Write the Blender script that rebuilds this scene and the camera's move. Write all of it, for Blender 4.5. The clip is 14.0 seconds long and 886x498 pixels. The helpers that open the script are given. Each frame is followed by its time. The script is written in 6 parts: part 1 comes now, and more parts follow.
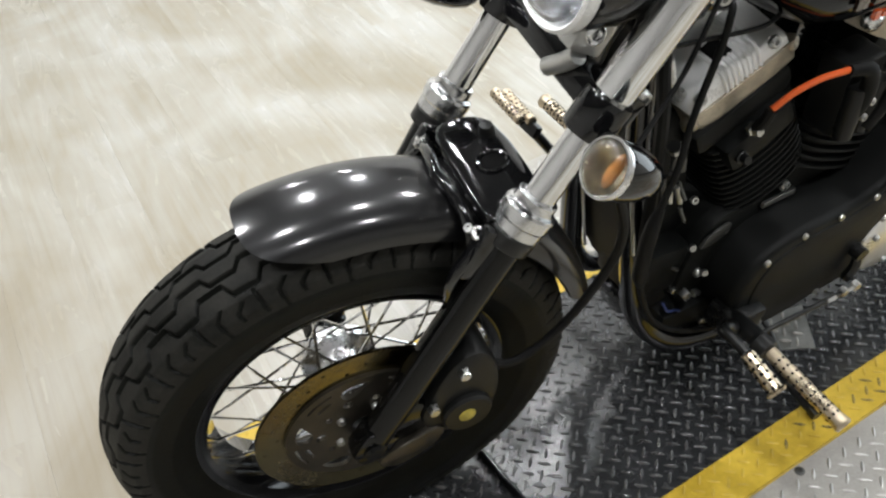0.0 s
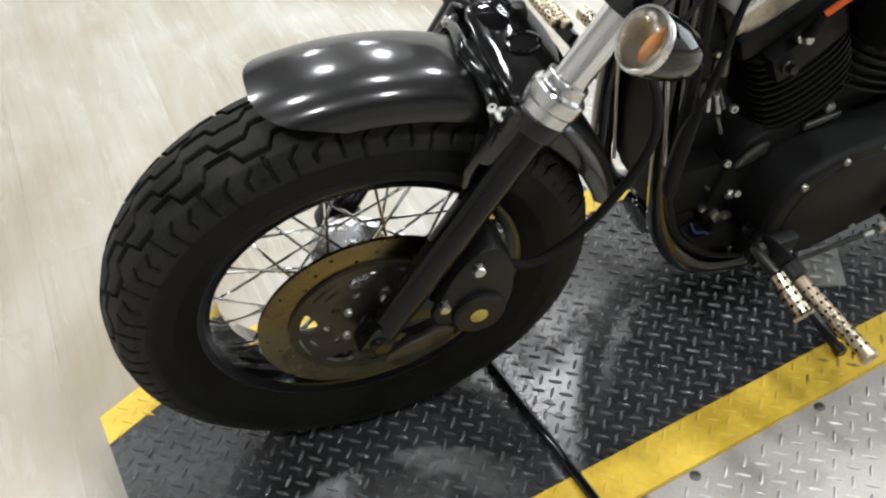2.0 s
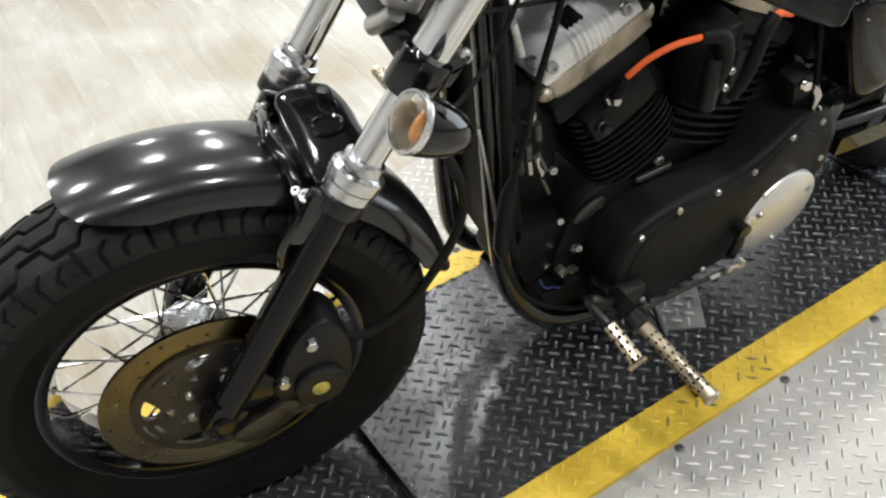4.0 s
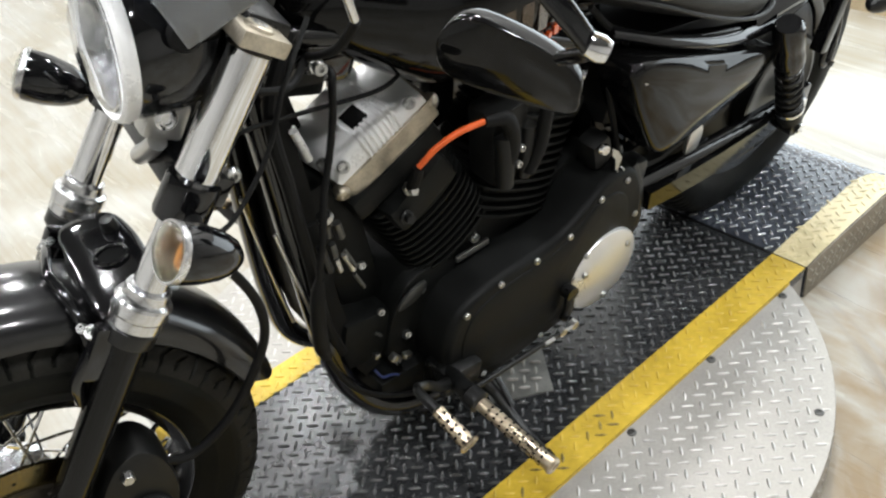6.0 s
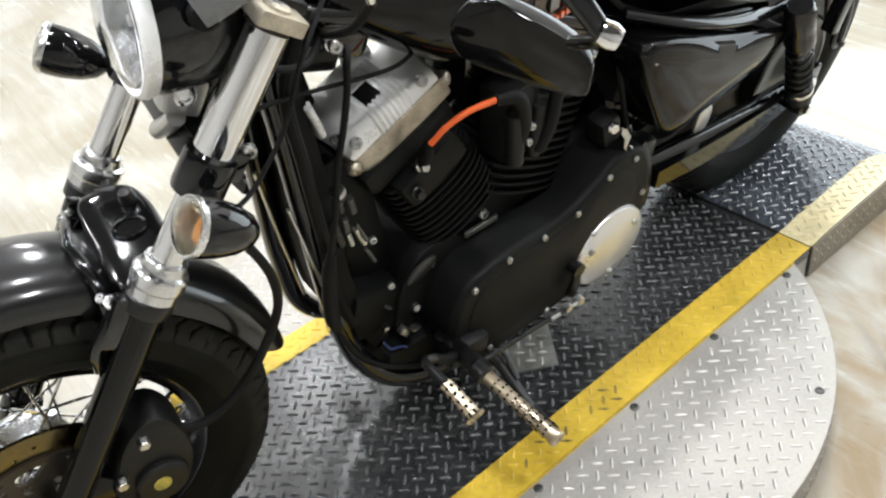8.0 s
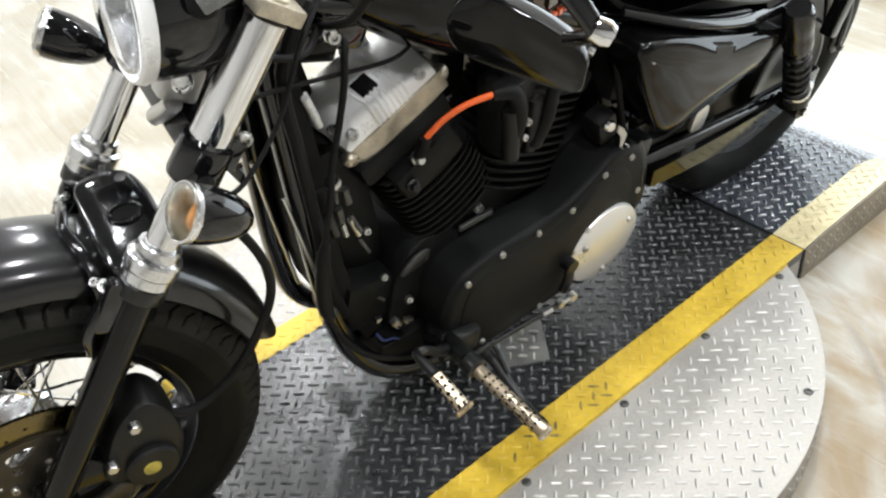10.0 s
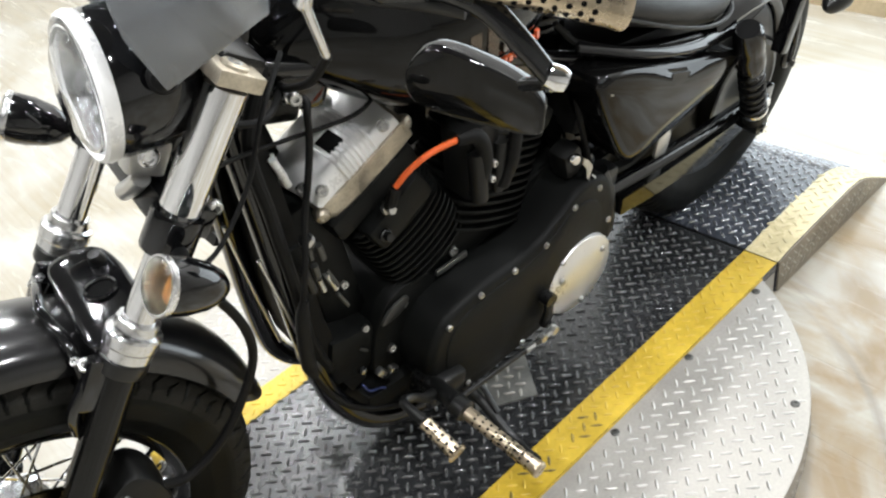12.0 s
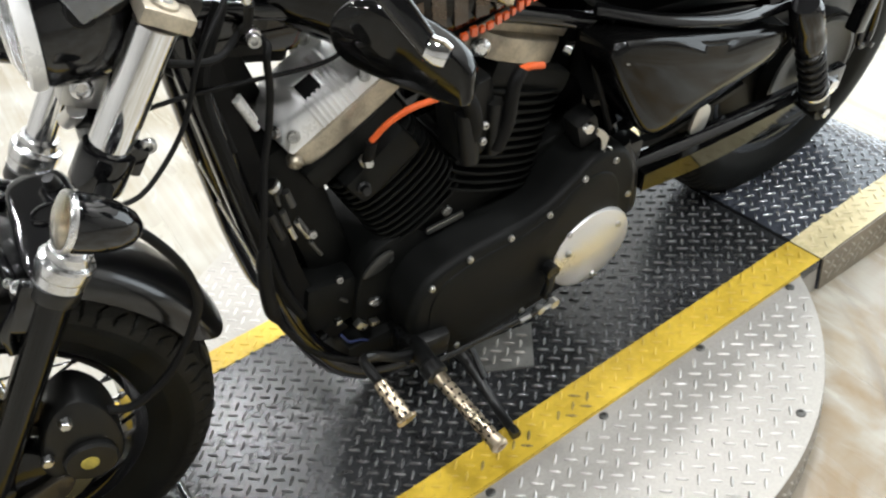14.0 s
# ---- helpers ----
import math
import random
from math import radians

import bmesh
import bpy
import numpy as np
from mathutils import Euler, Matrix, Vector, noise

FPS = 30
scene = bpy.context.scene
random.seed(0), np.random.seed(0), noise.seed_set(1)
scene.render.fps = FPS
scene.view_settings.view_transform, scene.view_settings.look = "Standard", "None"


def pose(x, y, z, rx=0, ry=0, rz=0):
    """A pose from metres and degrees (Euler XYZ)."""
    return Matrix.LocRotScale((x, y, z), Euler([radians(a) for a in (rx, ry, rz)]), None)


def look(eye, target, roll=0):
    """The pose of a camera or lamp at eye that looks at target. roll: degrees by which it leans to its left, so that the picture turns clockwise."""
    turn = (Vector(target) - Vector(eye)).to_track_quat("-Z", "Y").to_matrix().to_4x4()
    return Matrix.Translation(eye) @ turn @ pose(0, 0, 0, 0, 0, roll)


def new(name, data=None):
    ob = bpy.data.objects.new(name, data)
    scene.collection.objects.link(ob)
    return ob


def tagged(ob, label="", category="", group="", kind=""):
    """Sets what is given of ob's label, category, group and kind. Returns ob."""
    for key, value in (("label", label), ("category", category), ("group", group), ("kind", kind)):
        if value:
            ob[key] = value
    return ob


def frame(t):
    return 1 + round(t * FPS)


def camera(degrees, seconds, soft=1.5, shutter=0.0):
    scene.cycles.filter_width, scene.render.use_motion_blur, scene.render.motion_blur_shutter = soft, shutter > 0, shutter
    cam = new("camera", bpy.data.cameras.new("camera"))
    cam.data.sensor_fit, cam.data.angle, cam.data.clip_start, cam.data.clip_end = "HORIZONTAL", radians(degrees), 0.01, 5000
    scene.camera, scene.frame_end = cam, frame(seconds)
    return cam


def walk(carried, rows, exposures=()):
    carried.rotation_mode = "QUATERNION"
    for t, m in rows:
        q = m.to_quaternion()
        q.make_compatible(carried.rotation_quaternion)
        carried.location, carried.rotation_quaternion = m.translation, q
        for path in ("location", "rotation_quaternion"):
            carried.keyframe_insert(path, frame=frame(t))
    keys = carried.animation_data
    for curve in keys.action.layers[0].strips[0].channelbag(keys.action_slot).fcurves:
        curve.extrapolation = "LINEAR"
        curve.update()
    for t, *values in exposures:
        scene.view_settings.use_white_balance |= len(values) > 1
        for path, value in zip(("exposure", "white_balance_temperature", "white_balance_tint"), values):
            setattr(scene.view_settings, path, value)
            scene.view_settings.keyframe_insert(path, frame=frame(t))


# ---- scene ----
cam = camera(50.48, 14.0, soft=2.3)
PATH = [
    (0, (-1.7296, -0.5345, 1.2784), (-1.3554, 0.1363, 0.6381), -5.54),
    (0.2, (-1.7517, -0.5449, 1.2780), (-1.3844, 0.1394, 0.6482), -4.01),
    (0.5, (-1.7670, -0.5514, 1.2654), (-1.4032, 0.1278, 0.6279), -2.34),
    (0.7, (-1.7593, -0.5575, 1.2715), (-1.3914, 0.1248, 0.6398), -3.23),
    (1, (-1.7548, -0.5584, 1.2613), (-1.3930, 0.1163, 0.6179), -2.16),
    (1.3, (-1.7340, -0.5556, 1.2500), (-1.3592, 0.1146, 0.6095), -2.92),
    (1.4, (-1.7288, -0.5625, 1.2312), (-1.3539, 0.0940, 0.5767), -3.05),
    (1.5, (-1.7294, -0.5620, 1.2042), (-1.3573, 0.0737, 0.5279), -2.35),
    (1.8, (-1.7344, -0.5538, 1.1817), (-1.3861, 0.0953, 0.5053), -3.18),
    (2, (-1.7314, -0.5466, 1.1871), (-1.3998, 0.1110, 0.5106), -3.32),
    (2.3, (-1.7361, -0.5271, 1.1783), (-1.4039, 0.1079, 0.4808), -1.57),
    (2.5, (-1.7450, -0.5270, 1.1791), (-1.4204, 0.1204, 0.4895), -1.71),
    (2.8, (-1.7700, -0.5331, 1.1800), (-1.4603, 0.1338, 0.5022), -2.68),
    (3, (-1.7888, -0.5421, 1.1846), (-1.4779, 0.1368, 0.5195), -4.51),
    (3.2, (-1.7726, -0.5431, 1.2033), (-1.4182, 0.0861, 0.5116), -5.06),
    (3.3, (-1.7690, -0.5684, 1.1939), (-1.3844, 0.0469, 0.5058), -4.04),
    (3.5, (-1.7388, -0.5974, 1.1998), (-1.3267, 0.0171, 0.5270), -4.17),
    (3.7, (-1.7034, -0.6043, 1.1991), (-1.3098, 0.0323, 0.5359), -6.22),
    (3.8, (-1.6647, -0.6031, 1.2098), (-1.2776, 0.0362, 0.5453), -6.53),
    (4, (-1.6003, -0.6419, 1.2178), (-1.2076, 0.0235, 0.5830), -4.98),
    (4.2, (-1.5480, -0.6676, 1.2207), (-1.1210, 0.0010, 0.6119), -1.72),
    (6.3, (-1.4813, -0.7211, 1.2551), (-0.9764, -0.0909, 0.6654), -8.06),
    (6.5, (-1.4778, -0.7302, 1.2639), (-0.9697, -0.1146, 0.6616), -7.19),
    (7, (-1.4701, -0.7316, 1.2811), (-0.9563, -0.1209, 0.6785), -7.39),
    (7.5, (-1.4834, -0.7219, 1.2592), (-1.0005, -0.1042, 0.6385), -7.31),
    (7.7, (-1.4930, -0.7162, 1.2640), (-1.0116, -0.0903, 0.6503), -7.45),
    (9.8, (-1.5006, -0.7291, 1.2676), (-1.0287, -0.0972, 0.6528), -6.18),
    (10, (-1.4967, -0.7277, 1.2667), (-1.0178, -0.1031, 0.6497), -5.84),
    (10.5, (-1.4862, -0.7253, 1.2677), (-0.9987, -0.1078, 0.6505), -6.08),
    (11, (-1.4772, -0.7166, 1.2697), (-0.9966, -0.0865, 0.6598), -8.40),
    (11.5, (-1.4822, -0.7264, 1.2733), (-0.9998, -0.0918, 0.6695), -9.63),
    (12, (-1.4923, -0.7315, 1.2822), (-0.9785, -0.1070, 0.6939), -9.59),
    (12.2, (-1.4907, -0.7345, 1.2878), (-0.9725, -0.1161, 0.6971), -9.69),
    (12.5, (-1.4754, -0.7574, 1.2966), (-0.9238, -0.1490, 0.7261), -10.22),
    (12.8, (-1.4673, -0.7694, 1.2850), (-0.9169, -0.1743, 0.6994), -9.51),
    (13, (-1.4704, -0.7604, 1.2738), (-0.9261, -0.1663, 0.6815), -8.41),
    (13.2, (-1.4820, -0.7556, 1.2678), (-0.9552, -0.1461, 0.6754), -8.97),
    (13.5, (-1.4647, -0.7421, 1.2835), (-0.9605, -0.1123, 0.6926), -10.03),
    (13.6, (-1.4377, -0.7452, 1.2843), (-0.9358, -0.1301, 0.6763), -9.74),
    (13.8, (-1.3869, -0.7700, 1.2377), (-0.9257, -0.1264, 0.6270), -10.05),
    (13.9, (-1.3449, -0.7938, 1.2358), (-0.9226, -0.1216, 0.6276), -9.19),
    (14, (-1.2966, -0.8169, 1.2546), (-0.9117, -0.1376, 0.6297), -8.99),
]
walk(cam, [(t, look(e, g, r)) for t, e, g, r in PATH], [(0, -.17), (2.5, -.03), (4, .03), (6.5, 0.10), (10, 0.27), (13, 0.25), (14, 0.20)])

# ---- light and exposure ----
world = bpy.data.worlds.new("world")
scene.world = world
world.use_nodes = True
world.node_tree.nodes["Background"].inputs[0].default_value = (0.8, 0.9, 1.0, 1)
world.node_tree.nodes["Background"].inputs[1].default_value = 0.02


# ---- materials ----
def material(name, color, rough=0.5, metal=0.0, var=0.25, scale=6.0, fine=90.0, bump=0.0, coat=0.0, rough_var=0.12,
             spec=0.5, tint=None, aniso=None, coat_rough=0.04):
    """Principled surface whose colour and gloss vary at two scales, with fine relief."""
    m = bpy.data.materials.new(name)
    m.use_nodes = True
    nt = m.node_tree
    b = nt.nodes["Principled BSDF"]
    tc = nt.nodes.new("ShaderNodeTexCoord")
    mp = nt.nodes.new("ShaderNodeMapping")
    if aniso:
        mp.inputs["Scale"].default_value = aniso
    nt.links.new(tc.outputs["Object"], mp.inputs[0])
    big = nt.nodes.new("ShaderNodeTexNoise")
    big.inputs["Scale"].default_value, big.inputs["Detail"].default_value = scale, 5
    small = nt.nodes.new("ShaderNodeTexNoise")
    small.inputs["Scale"].default_value, small.inputs["Detail"].default_value = fine, 3
    for n in (big, small):
        nt.links.new(mp.outputs[0], n.inputs["Vector"])
    add = nt.nodes.new("ShaderNodeMath")
    add.operation = "MULTIPLY_ADD"
    add.inputs[1].default_value = 0.4
    nt.links.new(small.outputs[0], add.inputs[0])
    nt.links.new(big.outputs[0], add.inputs[2])
    ramp = nt.nodes.new("ShaderNodeValToRGB")
    c = Vector(color)
    t = Vector(tint) if tint else c
    lo, hi = c * (1 - var), t * (1 + var)
    ramp.color_ramp.elements[0].color = (*[max(0, min(1, v)) for v in lo], 1)
    ramp.color_ramp.elements[1].color = (*[max(0, min(1, v)) for v in hi], 1)
    ramp.color_ramp.elements[0].position, ramp.color_ramp.elements[1].position = 0.45, 0.95
    nt.links.new(add.outputs[0], ramp.inputs[0])
    nt.links.new(ramp.outputs[0], b.inputs["Base Color"])
    mr = nt.nodes.new("ShaderNodeMapRange")
    mr.inputs[1].default_value, mr.inputs[2].default_value = 0.4, 1.0
    mr.inputs[3].default_value, mr.inputs[4].default_value = max(0.02, rough - rough_var), min(1, rough + rough_var)
    nt.links.new(add.outputs[0], mr.inputs[0])
    nt.links.new(mr.outputs[0], b.inputs["Roughness"])
    b.inputs["Metallic"].default_value = metal
    b.inputs["Specular IOR Level"].default_value = spec
    b.inputs["Coat Weight"].default_value = coat
    b.inputs["Coat Roughness"].default_value = coat_rough
    if bump:
        bp = nt.nodes.new("ShaderNodeBump")
        bp.inputs["Strength"].default_value, bp.inputs["Distance"].default_value = bump, 0.002
        nt.links.new(small.outputs[0], bp.inputs["Height"])
        nt.links.new(bp.outputs[0], b.inputs["Normal"])
    return m


def glass(name, color, rough=0.05):
    m = bpy.data.materials.new(name)
    m.use_nodes = True
    b = m.node_tree.nodes["Principled BSDF"]
    b.inputs["Base Color"].default_value = (*color, 1)
    b.inputs["Transmission Weight"].default_value = 1.0
    b.inputs["Roughness"].default_value = rough
    b.inputs["IOR"].default_value = 1.45
    return m


PAINT = material("gloss_black_paint", (0.004, 0.004, 0.0045), 0.08, coat=0.25, var=0.3, rough_var=0.05, scale=9)
TANK = material("deep_black_paint", (0.003, 0.003, 0.003), 0.08, var=0.3, rough_var=0.04, spec=0.28, scale=9)
CHEEK = material("dusty_ramp_side", (0.27, 0.235, 0.185), 0.5, metal=0.5, var=0.35, scale=12, fine=200, bump=0.1)
CHEEK_BAR = material("worn_ramp_side_bars", (0.42, 0.39, 0.33), 0.35, metal=0.8, var=0.3, scale=12, fine=200)
SCUFF = material("black_scuffed_paint", (0.06, 0.045, 0.015), 0.5, var=0.6, scale=90, fine=200, tint=(0.34, 0.24, 0.04))
GREYMET = material("dull_grey_metal", (0.10, 0.10, 0.095), 0.45, metal=0.8, var=0.3, scale=30, fine=260, bump=0.1)
LAMP_INNER = material("headlight_reflector", (0.50, 0.51, 0.53), 0.14, metal=1.0, var=0.45, scale=38, fine=110, bump=0.9, rough_var=0.1)
SIGNAL_INNER = material("signal_reflector", (0.34, 0.25, 0.14), 0.2, metal=0.9, var=0.5, scale=70, fine=200, bump=0.5, tint=(0.5, 0.45, 0.36))
FENDER = material("dark_metallic_paint", (0.0085, 0.0085, 0.0092), 0.32, metal=0.6, coat=0.9, var=0.3, rough_var=0.05, fine=900, coat_rough=0.12)
POWDER = material("black_powder_coat", (0.0050, 0.0055, 0.0052), 0.5, var=0.4, fine=420, bump=0.3, spec=0.19)
BLACK = material("satin_black_metal", (0.005, 0.0052, 0.0052), 0.34, var=0.4, fine=140, bump=0.06)
PLASTIC = material("black_plastic", (0.006, 0.0062, 0.006), 0.42, var=0.35, fine=250, bump=0.1, spec=0.3)
RUBBER = material("tyre_rubber", (0.0030, 0.0034, 0.0027), 0.5, var=0.5, scale=14, fine=160, bump=0.1, tint=(0.0062, 0.0066, 0.0056), spec=0.14)
# paler than RUBBER: dust, and light on the tread blocks put into colour
TREAD = material("dusty_lit_tread_rubber", (0.0062, 0.0064, 0.0054), 0.6, var=0.5, scale=22, fine=190, bump=0.25, tint=(0.0155, 0.0148, 0.0125), spec=0.22)
HOSE = material("hose_rubber", (0.0045, 0.0045, 0.0045), 0.6, var=0.4, fine=260, bump=0.15, spec=0.2)
LEATHER = material("seat_vinyl", (0.007, 0.007, 0.0075), 0.42, var=0.35, fine=500, bump=0.5)
CHROME = material("chrome", (0.84, 0.84, 0.85), 0.07, metal=1.0, var=0.03, rough_var=0.02)
ALLOY = material("polished_alloy", (0.78, 0.78, 0.785), 0.24, metal=1.0, var=0.14, scale=16, fine=220, bump=0.05)
SATIN = material("satin_alloy", (0.93, 0.93, 0.925), 0.32, metal=0.15, var=0.05, scale=16, fine=240, bump=0.03)
DOME = material("smooth_domed_alloy", (0.86, 0.855, 0.84), 0.3, metal=0.62, var=0.03, scale=6, fine=240, rough_var=0.04)
BRUSHED = material("brushed_alloy", (0.66, 0.655, 0.64), 0.36, metal=1.0, var=0.12, scale=16, fine=260, bump=0.04)
# tan tone stands for warm reflections in the rocker box's bright metal
DULL = material("tan_toned_alloy", (0.52, 0.465, 0.37), 0.40, metal=0.75, var=0.35, scale=30, fine=260, bump=0.1)
STEEL = material("steel_hardware", (0.55, 0.55, 0.54), 0.3, metal=1.0, var=0.25, fine=300)
PEG = material("warm_perforated_steel", (0.56, 0.47, 0.345), 0.3, metal=1.0, var=0.2, scale=20, fine=300, bump=0.06)
# gold tone carries the yellow stripe reflected in the steel
ROTOR = material("brake_rotor_steel", (0.36, 0.30, 0.12), 0.24, metal=1.0, var=0.4, scale=7, tint=(0.10, 0.08, 0.055), fine=350, bump=0.12)
CARRIER = material("rotor_carrier", (0.07, 0.062, 0.05), 0.38, metal=0.8, var=0.4, scale=25, fine=300, bump=0.1)
ORANGE = material("orange_wire", (0.85, 0.13, 0.02), 0.5, var=0.2, fine=300, bump=0.2)
ORANGE_PAINT = material("orange_tank_graphic", (0.7, 0.1, 0.02), 0.3, var=0.2, coat=1.0)
BRONZE_PAINT = material("bronze_tank_graphic", (0.05, 0.03, 0.018), 0.3, metal=0.4, var=0.3, coat=1.0)
AMBER = material("amber_bulb", (0.33, 0.14, 0.045), 0.2, var=0.3, scale=60)
CAPDOT = material("yellow_paint_dot", (0.45, 0.37, 0.07), 0.5, var=0.35, scale=80)
SEAL = material("black_gap", (0.002, 0.002, 0.002), 0.7, var=0.2, spec=0.1)
BLUE = material("blue_wire", (0.05, 0.07, 0.2), 0.4, var=0.2)
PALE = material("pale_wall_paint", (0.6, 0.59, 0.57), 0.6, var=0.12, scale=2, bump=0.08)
FAR_WALL = material("far_wall_paint", (0.74, 0.73, 0.70), 0.6, var=0.2, scale=3, bump=0.08)
SMOKE = glass("smoky_lens", (0.80, 0.80, 0.72), 0.12)
SCREEN = material("smoked_plastic_screen", (0.30, 0.32, 0.345), 0.05, var=0.05, scale=2, fine=10, rough_var=0.01, coat=0.6)
SCREEN.node_tree.nodes["Principled BSDF"].inputs["Transmission Weight"].default_value = 0.6
CLEAR = glass("clear_lens", (0.95, 0.96, 0.97), 0.03)
DECK = material("black_deck_paint", (0.012, 0.0123, 0.0130), 0.26, var=0.5, scale=5, fine=60, bump=0.05, rough_var=0.04, tint=(0.026, 0.027, 0.029), spec=0.75)
# lighter than DECK: worn tops, plus the light they catch put into colour
DECK_BAR = material("worn_glinting_bar_paint", (0.022, 0.022, 0.023), 0.2, var=0.6, scale=9, fine=120, bump=0.04, rough_var=0.06, tint=(0.05, 0.05, 0.05), spec=0.9)
# ramp bars brightened so that their colour carries the highlights
RAMP_BAR = material("glinting_ramp_bars", (0.34, 0.345, 0.36), 0.25, metal=0.8, var=0.4, scale=9, fine=120, rough_var=0.06)
# lighter and bluer than the deck: window sheen put into the colour
RAMP = material("worn_ramp_paint_sheen", (0.05, 0.056, 0.07), 0.24, var=0.5, scale=6, fine=70, bump=0.08, spec=0.7)
YELLOW = material("yellow_deck_paint", (0.57, 0.375, 0.03), 0.4, var=0.18, scale=7, fine=70, bump=0.06, tint=(0.69, 0.48, 0.052))
# paler than YELLOW: glare on the ramp put into the colour
YELLOW_PALE = material("yellow_paint_in_glare", (0.74, 0.64, 0.38), 0.3, var=0.2, scale=7, fine=70, bump=0.06)
# brighter than PLATE: polish, and edge highlights put into the colour
PLATE_BAR = material("polished_glinting_tread_bars", (0.54, 0.53, 0.505), 0.38, metal=0.9, var=0.22, scale=9, fine=180, rough_var=0.08)
PLATE = material("aluminium_tread_plate", (0.41, 0.392, 0.36), 0.52, metal=0.55, var=0.24, scale=4, fine=180, bump=0.06, rough_var=0.1)
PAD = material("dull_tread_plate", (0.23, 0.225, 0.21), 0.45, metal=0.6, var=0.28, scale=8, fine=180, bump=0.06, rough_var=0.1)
WHITE = material("white_wall_paint", (0.72, 0.715, 0.70), 0.5, var=0.06, scale=3, bump=0.08)
CEILING = material("ceiling_paint", (0.12, 0.12, 0.12), 0.8, var=0.05, scale=2)
TAN = material("tan_skirting", (0.42, 0.34, 0.22), 0.5, var=0.25, scale=5, fine=80)
GREY = material("dark_grey_rail", (0.06, 0.06, 0.065), 0.45, var=0.25, scale=5)


# ---- mesh helpers ----
def catmull(pts, n=8):
    pts = [Vector(p) for p in pts]
    if len(pts) < 3:
        return [pts[0].lerp(pts[-1], i / n) for i in range(n + 1)]
    ext = [pts[0] * 2 - pts[1], *pts, pts[-1] * 2 - pts[-2]]
    out = []
    for a, b, c, d in zip(ext, ext[1:], ext[2:], ext[3:]):
        for i in range(n):
            t = i / n
            out.append(0.5 * (2 * b + (c - a) * t + (2 * a - 5 * b + 4 * c - d) * t * t + (3 * b - 3 * c + d - a) * t ** 3))
    return out + [pts[-1]]


def add_rings(bm, rings, closed=True, caps=True):
    """Skins a row of rings of points, each with the same count."""
    vs = [[bm.verts.new(p) for p in r] for r in rings]
    n = len(vs[0])
    for a, b in zip(vs, vs[1:]):
        for i in range(n if closed else n - 1):
            j = (i + 1) % n
            bm.faces.new((a[i], a[j], b[j], b[i]))
    if caps and closed:
        bm.faces.new(vs[0][::-1])
        bm.faces.new(vs[-1])
    return vs


def add_tube(bm, pts, r, n=10, smooth=True, steps=8, radii=None, flat=1.0):
    """A tube along points; radii: one for each point given, flat: squeezes the section."""
    line = catmull(pts, steps) if smooth and len(pts) > 2 else [Vector(p) for p in pts]
    k = len(line)
    up, rings, prev = None, [], None
    for i, p in enumerate(line):
        d = (line[min(i + 1, k - 1)] - line[max(i - 1, 0)]).normalized()
        if up is None:
            up = d.orthogonal().normalized()
        else:
            up = (up - d * up.dot(d)).normalized()
        side = d.cross(up)
        if radii:
            f = i / (k - 1) * (len(radii) - 1)
            j = min(int(f), len(radii) - 2)
            rr = radii[j] + (radii[j + 1] - radii[j]) * (f - j)
        else:
            rr = r
        rings.append([p + up * (rr * math.cos(a)) + side * (rr * flat * math.sin(a)) for a in [2 * math.pi * q / n for q in range(n)]])
    add_rings(bm, rings)
    return bm


def add_lathe(bm, profile, origin, axis, n=32, closed_profile=False, caps=True):
    """Turns (radius, height) pairs round an axis."""
    axis = Vector(axis).normalized()
    u = axis.orthogonal().normalized()
    v = axis.cross(u)
    o = Vector(origin)
    prof = list(profile) + ([profile[0]] if closed_profile else [])
    rings = [[o + axis * h + (u * math.cos(a) + v * math.sin(a)) * max(r, 1e-5) for a in [2 * math.pi * q / n for q in range(n)]] for r, h in prof]
    add_rings(bm, rings, caps=caps and not closed_profile)
    return bm


def add_box(bm, c, size, rot=(0, 0, 0), bevel=0.0, m=None):
    mat = (m or Matrix()) @ pose(*c, *rot)
    made = bmesh.ops.create_cube(bm, size=1.0, matrix=mat @ Matrix.Diagonal((*size, 1)))
    if bevel:
        edges = list({e for v in made["verts"] for e in v.link_edges})
        bmesh.ops.bevel(bm, geom=edges, offset=bevel, segments=2, profile=0.6, affect="EDGES", clamp_overlap=True)
    return bm


def add_prism(bm, outline, a, b, plane="xz", bevel=0.0, seg=2, crown=0.0):
    """An outline extruded between two depths along the third axis; the rim at depth b is rounded."""
    put = {"xz": lambda p, d: (p[0], d, p[1]), "xy": lambda p, d: (p[0], p[1], d), "yz": lambda p, d: (d, p[0], p[1])}[plane]
    cx = sum(p[0] for p in outline) / len(outline)
    cy = sum(p[1] for p in outline) / len(outline)
    s = 1 if b > a else -1
    rings = [[put(p, a) for p in outline]]
    if bevel:
        for i in range(seg + 1):
            t = math.pi / 2 * i / seg
            inset, drop = bevel * (1 - math.cos(t)), bevel * (1 - math.sin(t))
            ring = []
            for p in outline:
                L = math.hypot(p[0] - cx, p[1] - cy) or 1
                ring.append(put((p[0] - (p[0] - cx) / L * inset, p[1] - (p[1] - cy) / L * inset), b - s * drop))
            rings.append(ring)
    else:
        rings.append([put(p, b) for p in outline])
    if crown:
        for f, h in ((0.75, 0.6), (0.4, 0.92)):
            rings.append([put((cx + (p[0] - cx) * f, cy + (p[1] - cy) * f), b + s * crown * h) for p in outline])
    add_rings(bm, rings)
    bmesh.ops.recalc_face_normals(bm, faces=bm.faces[:])
    return bm


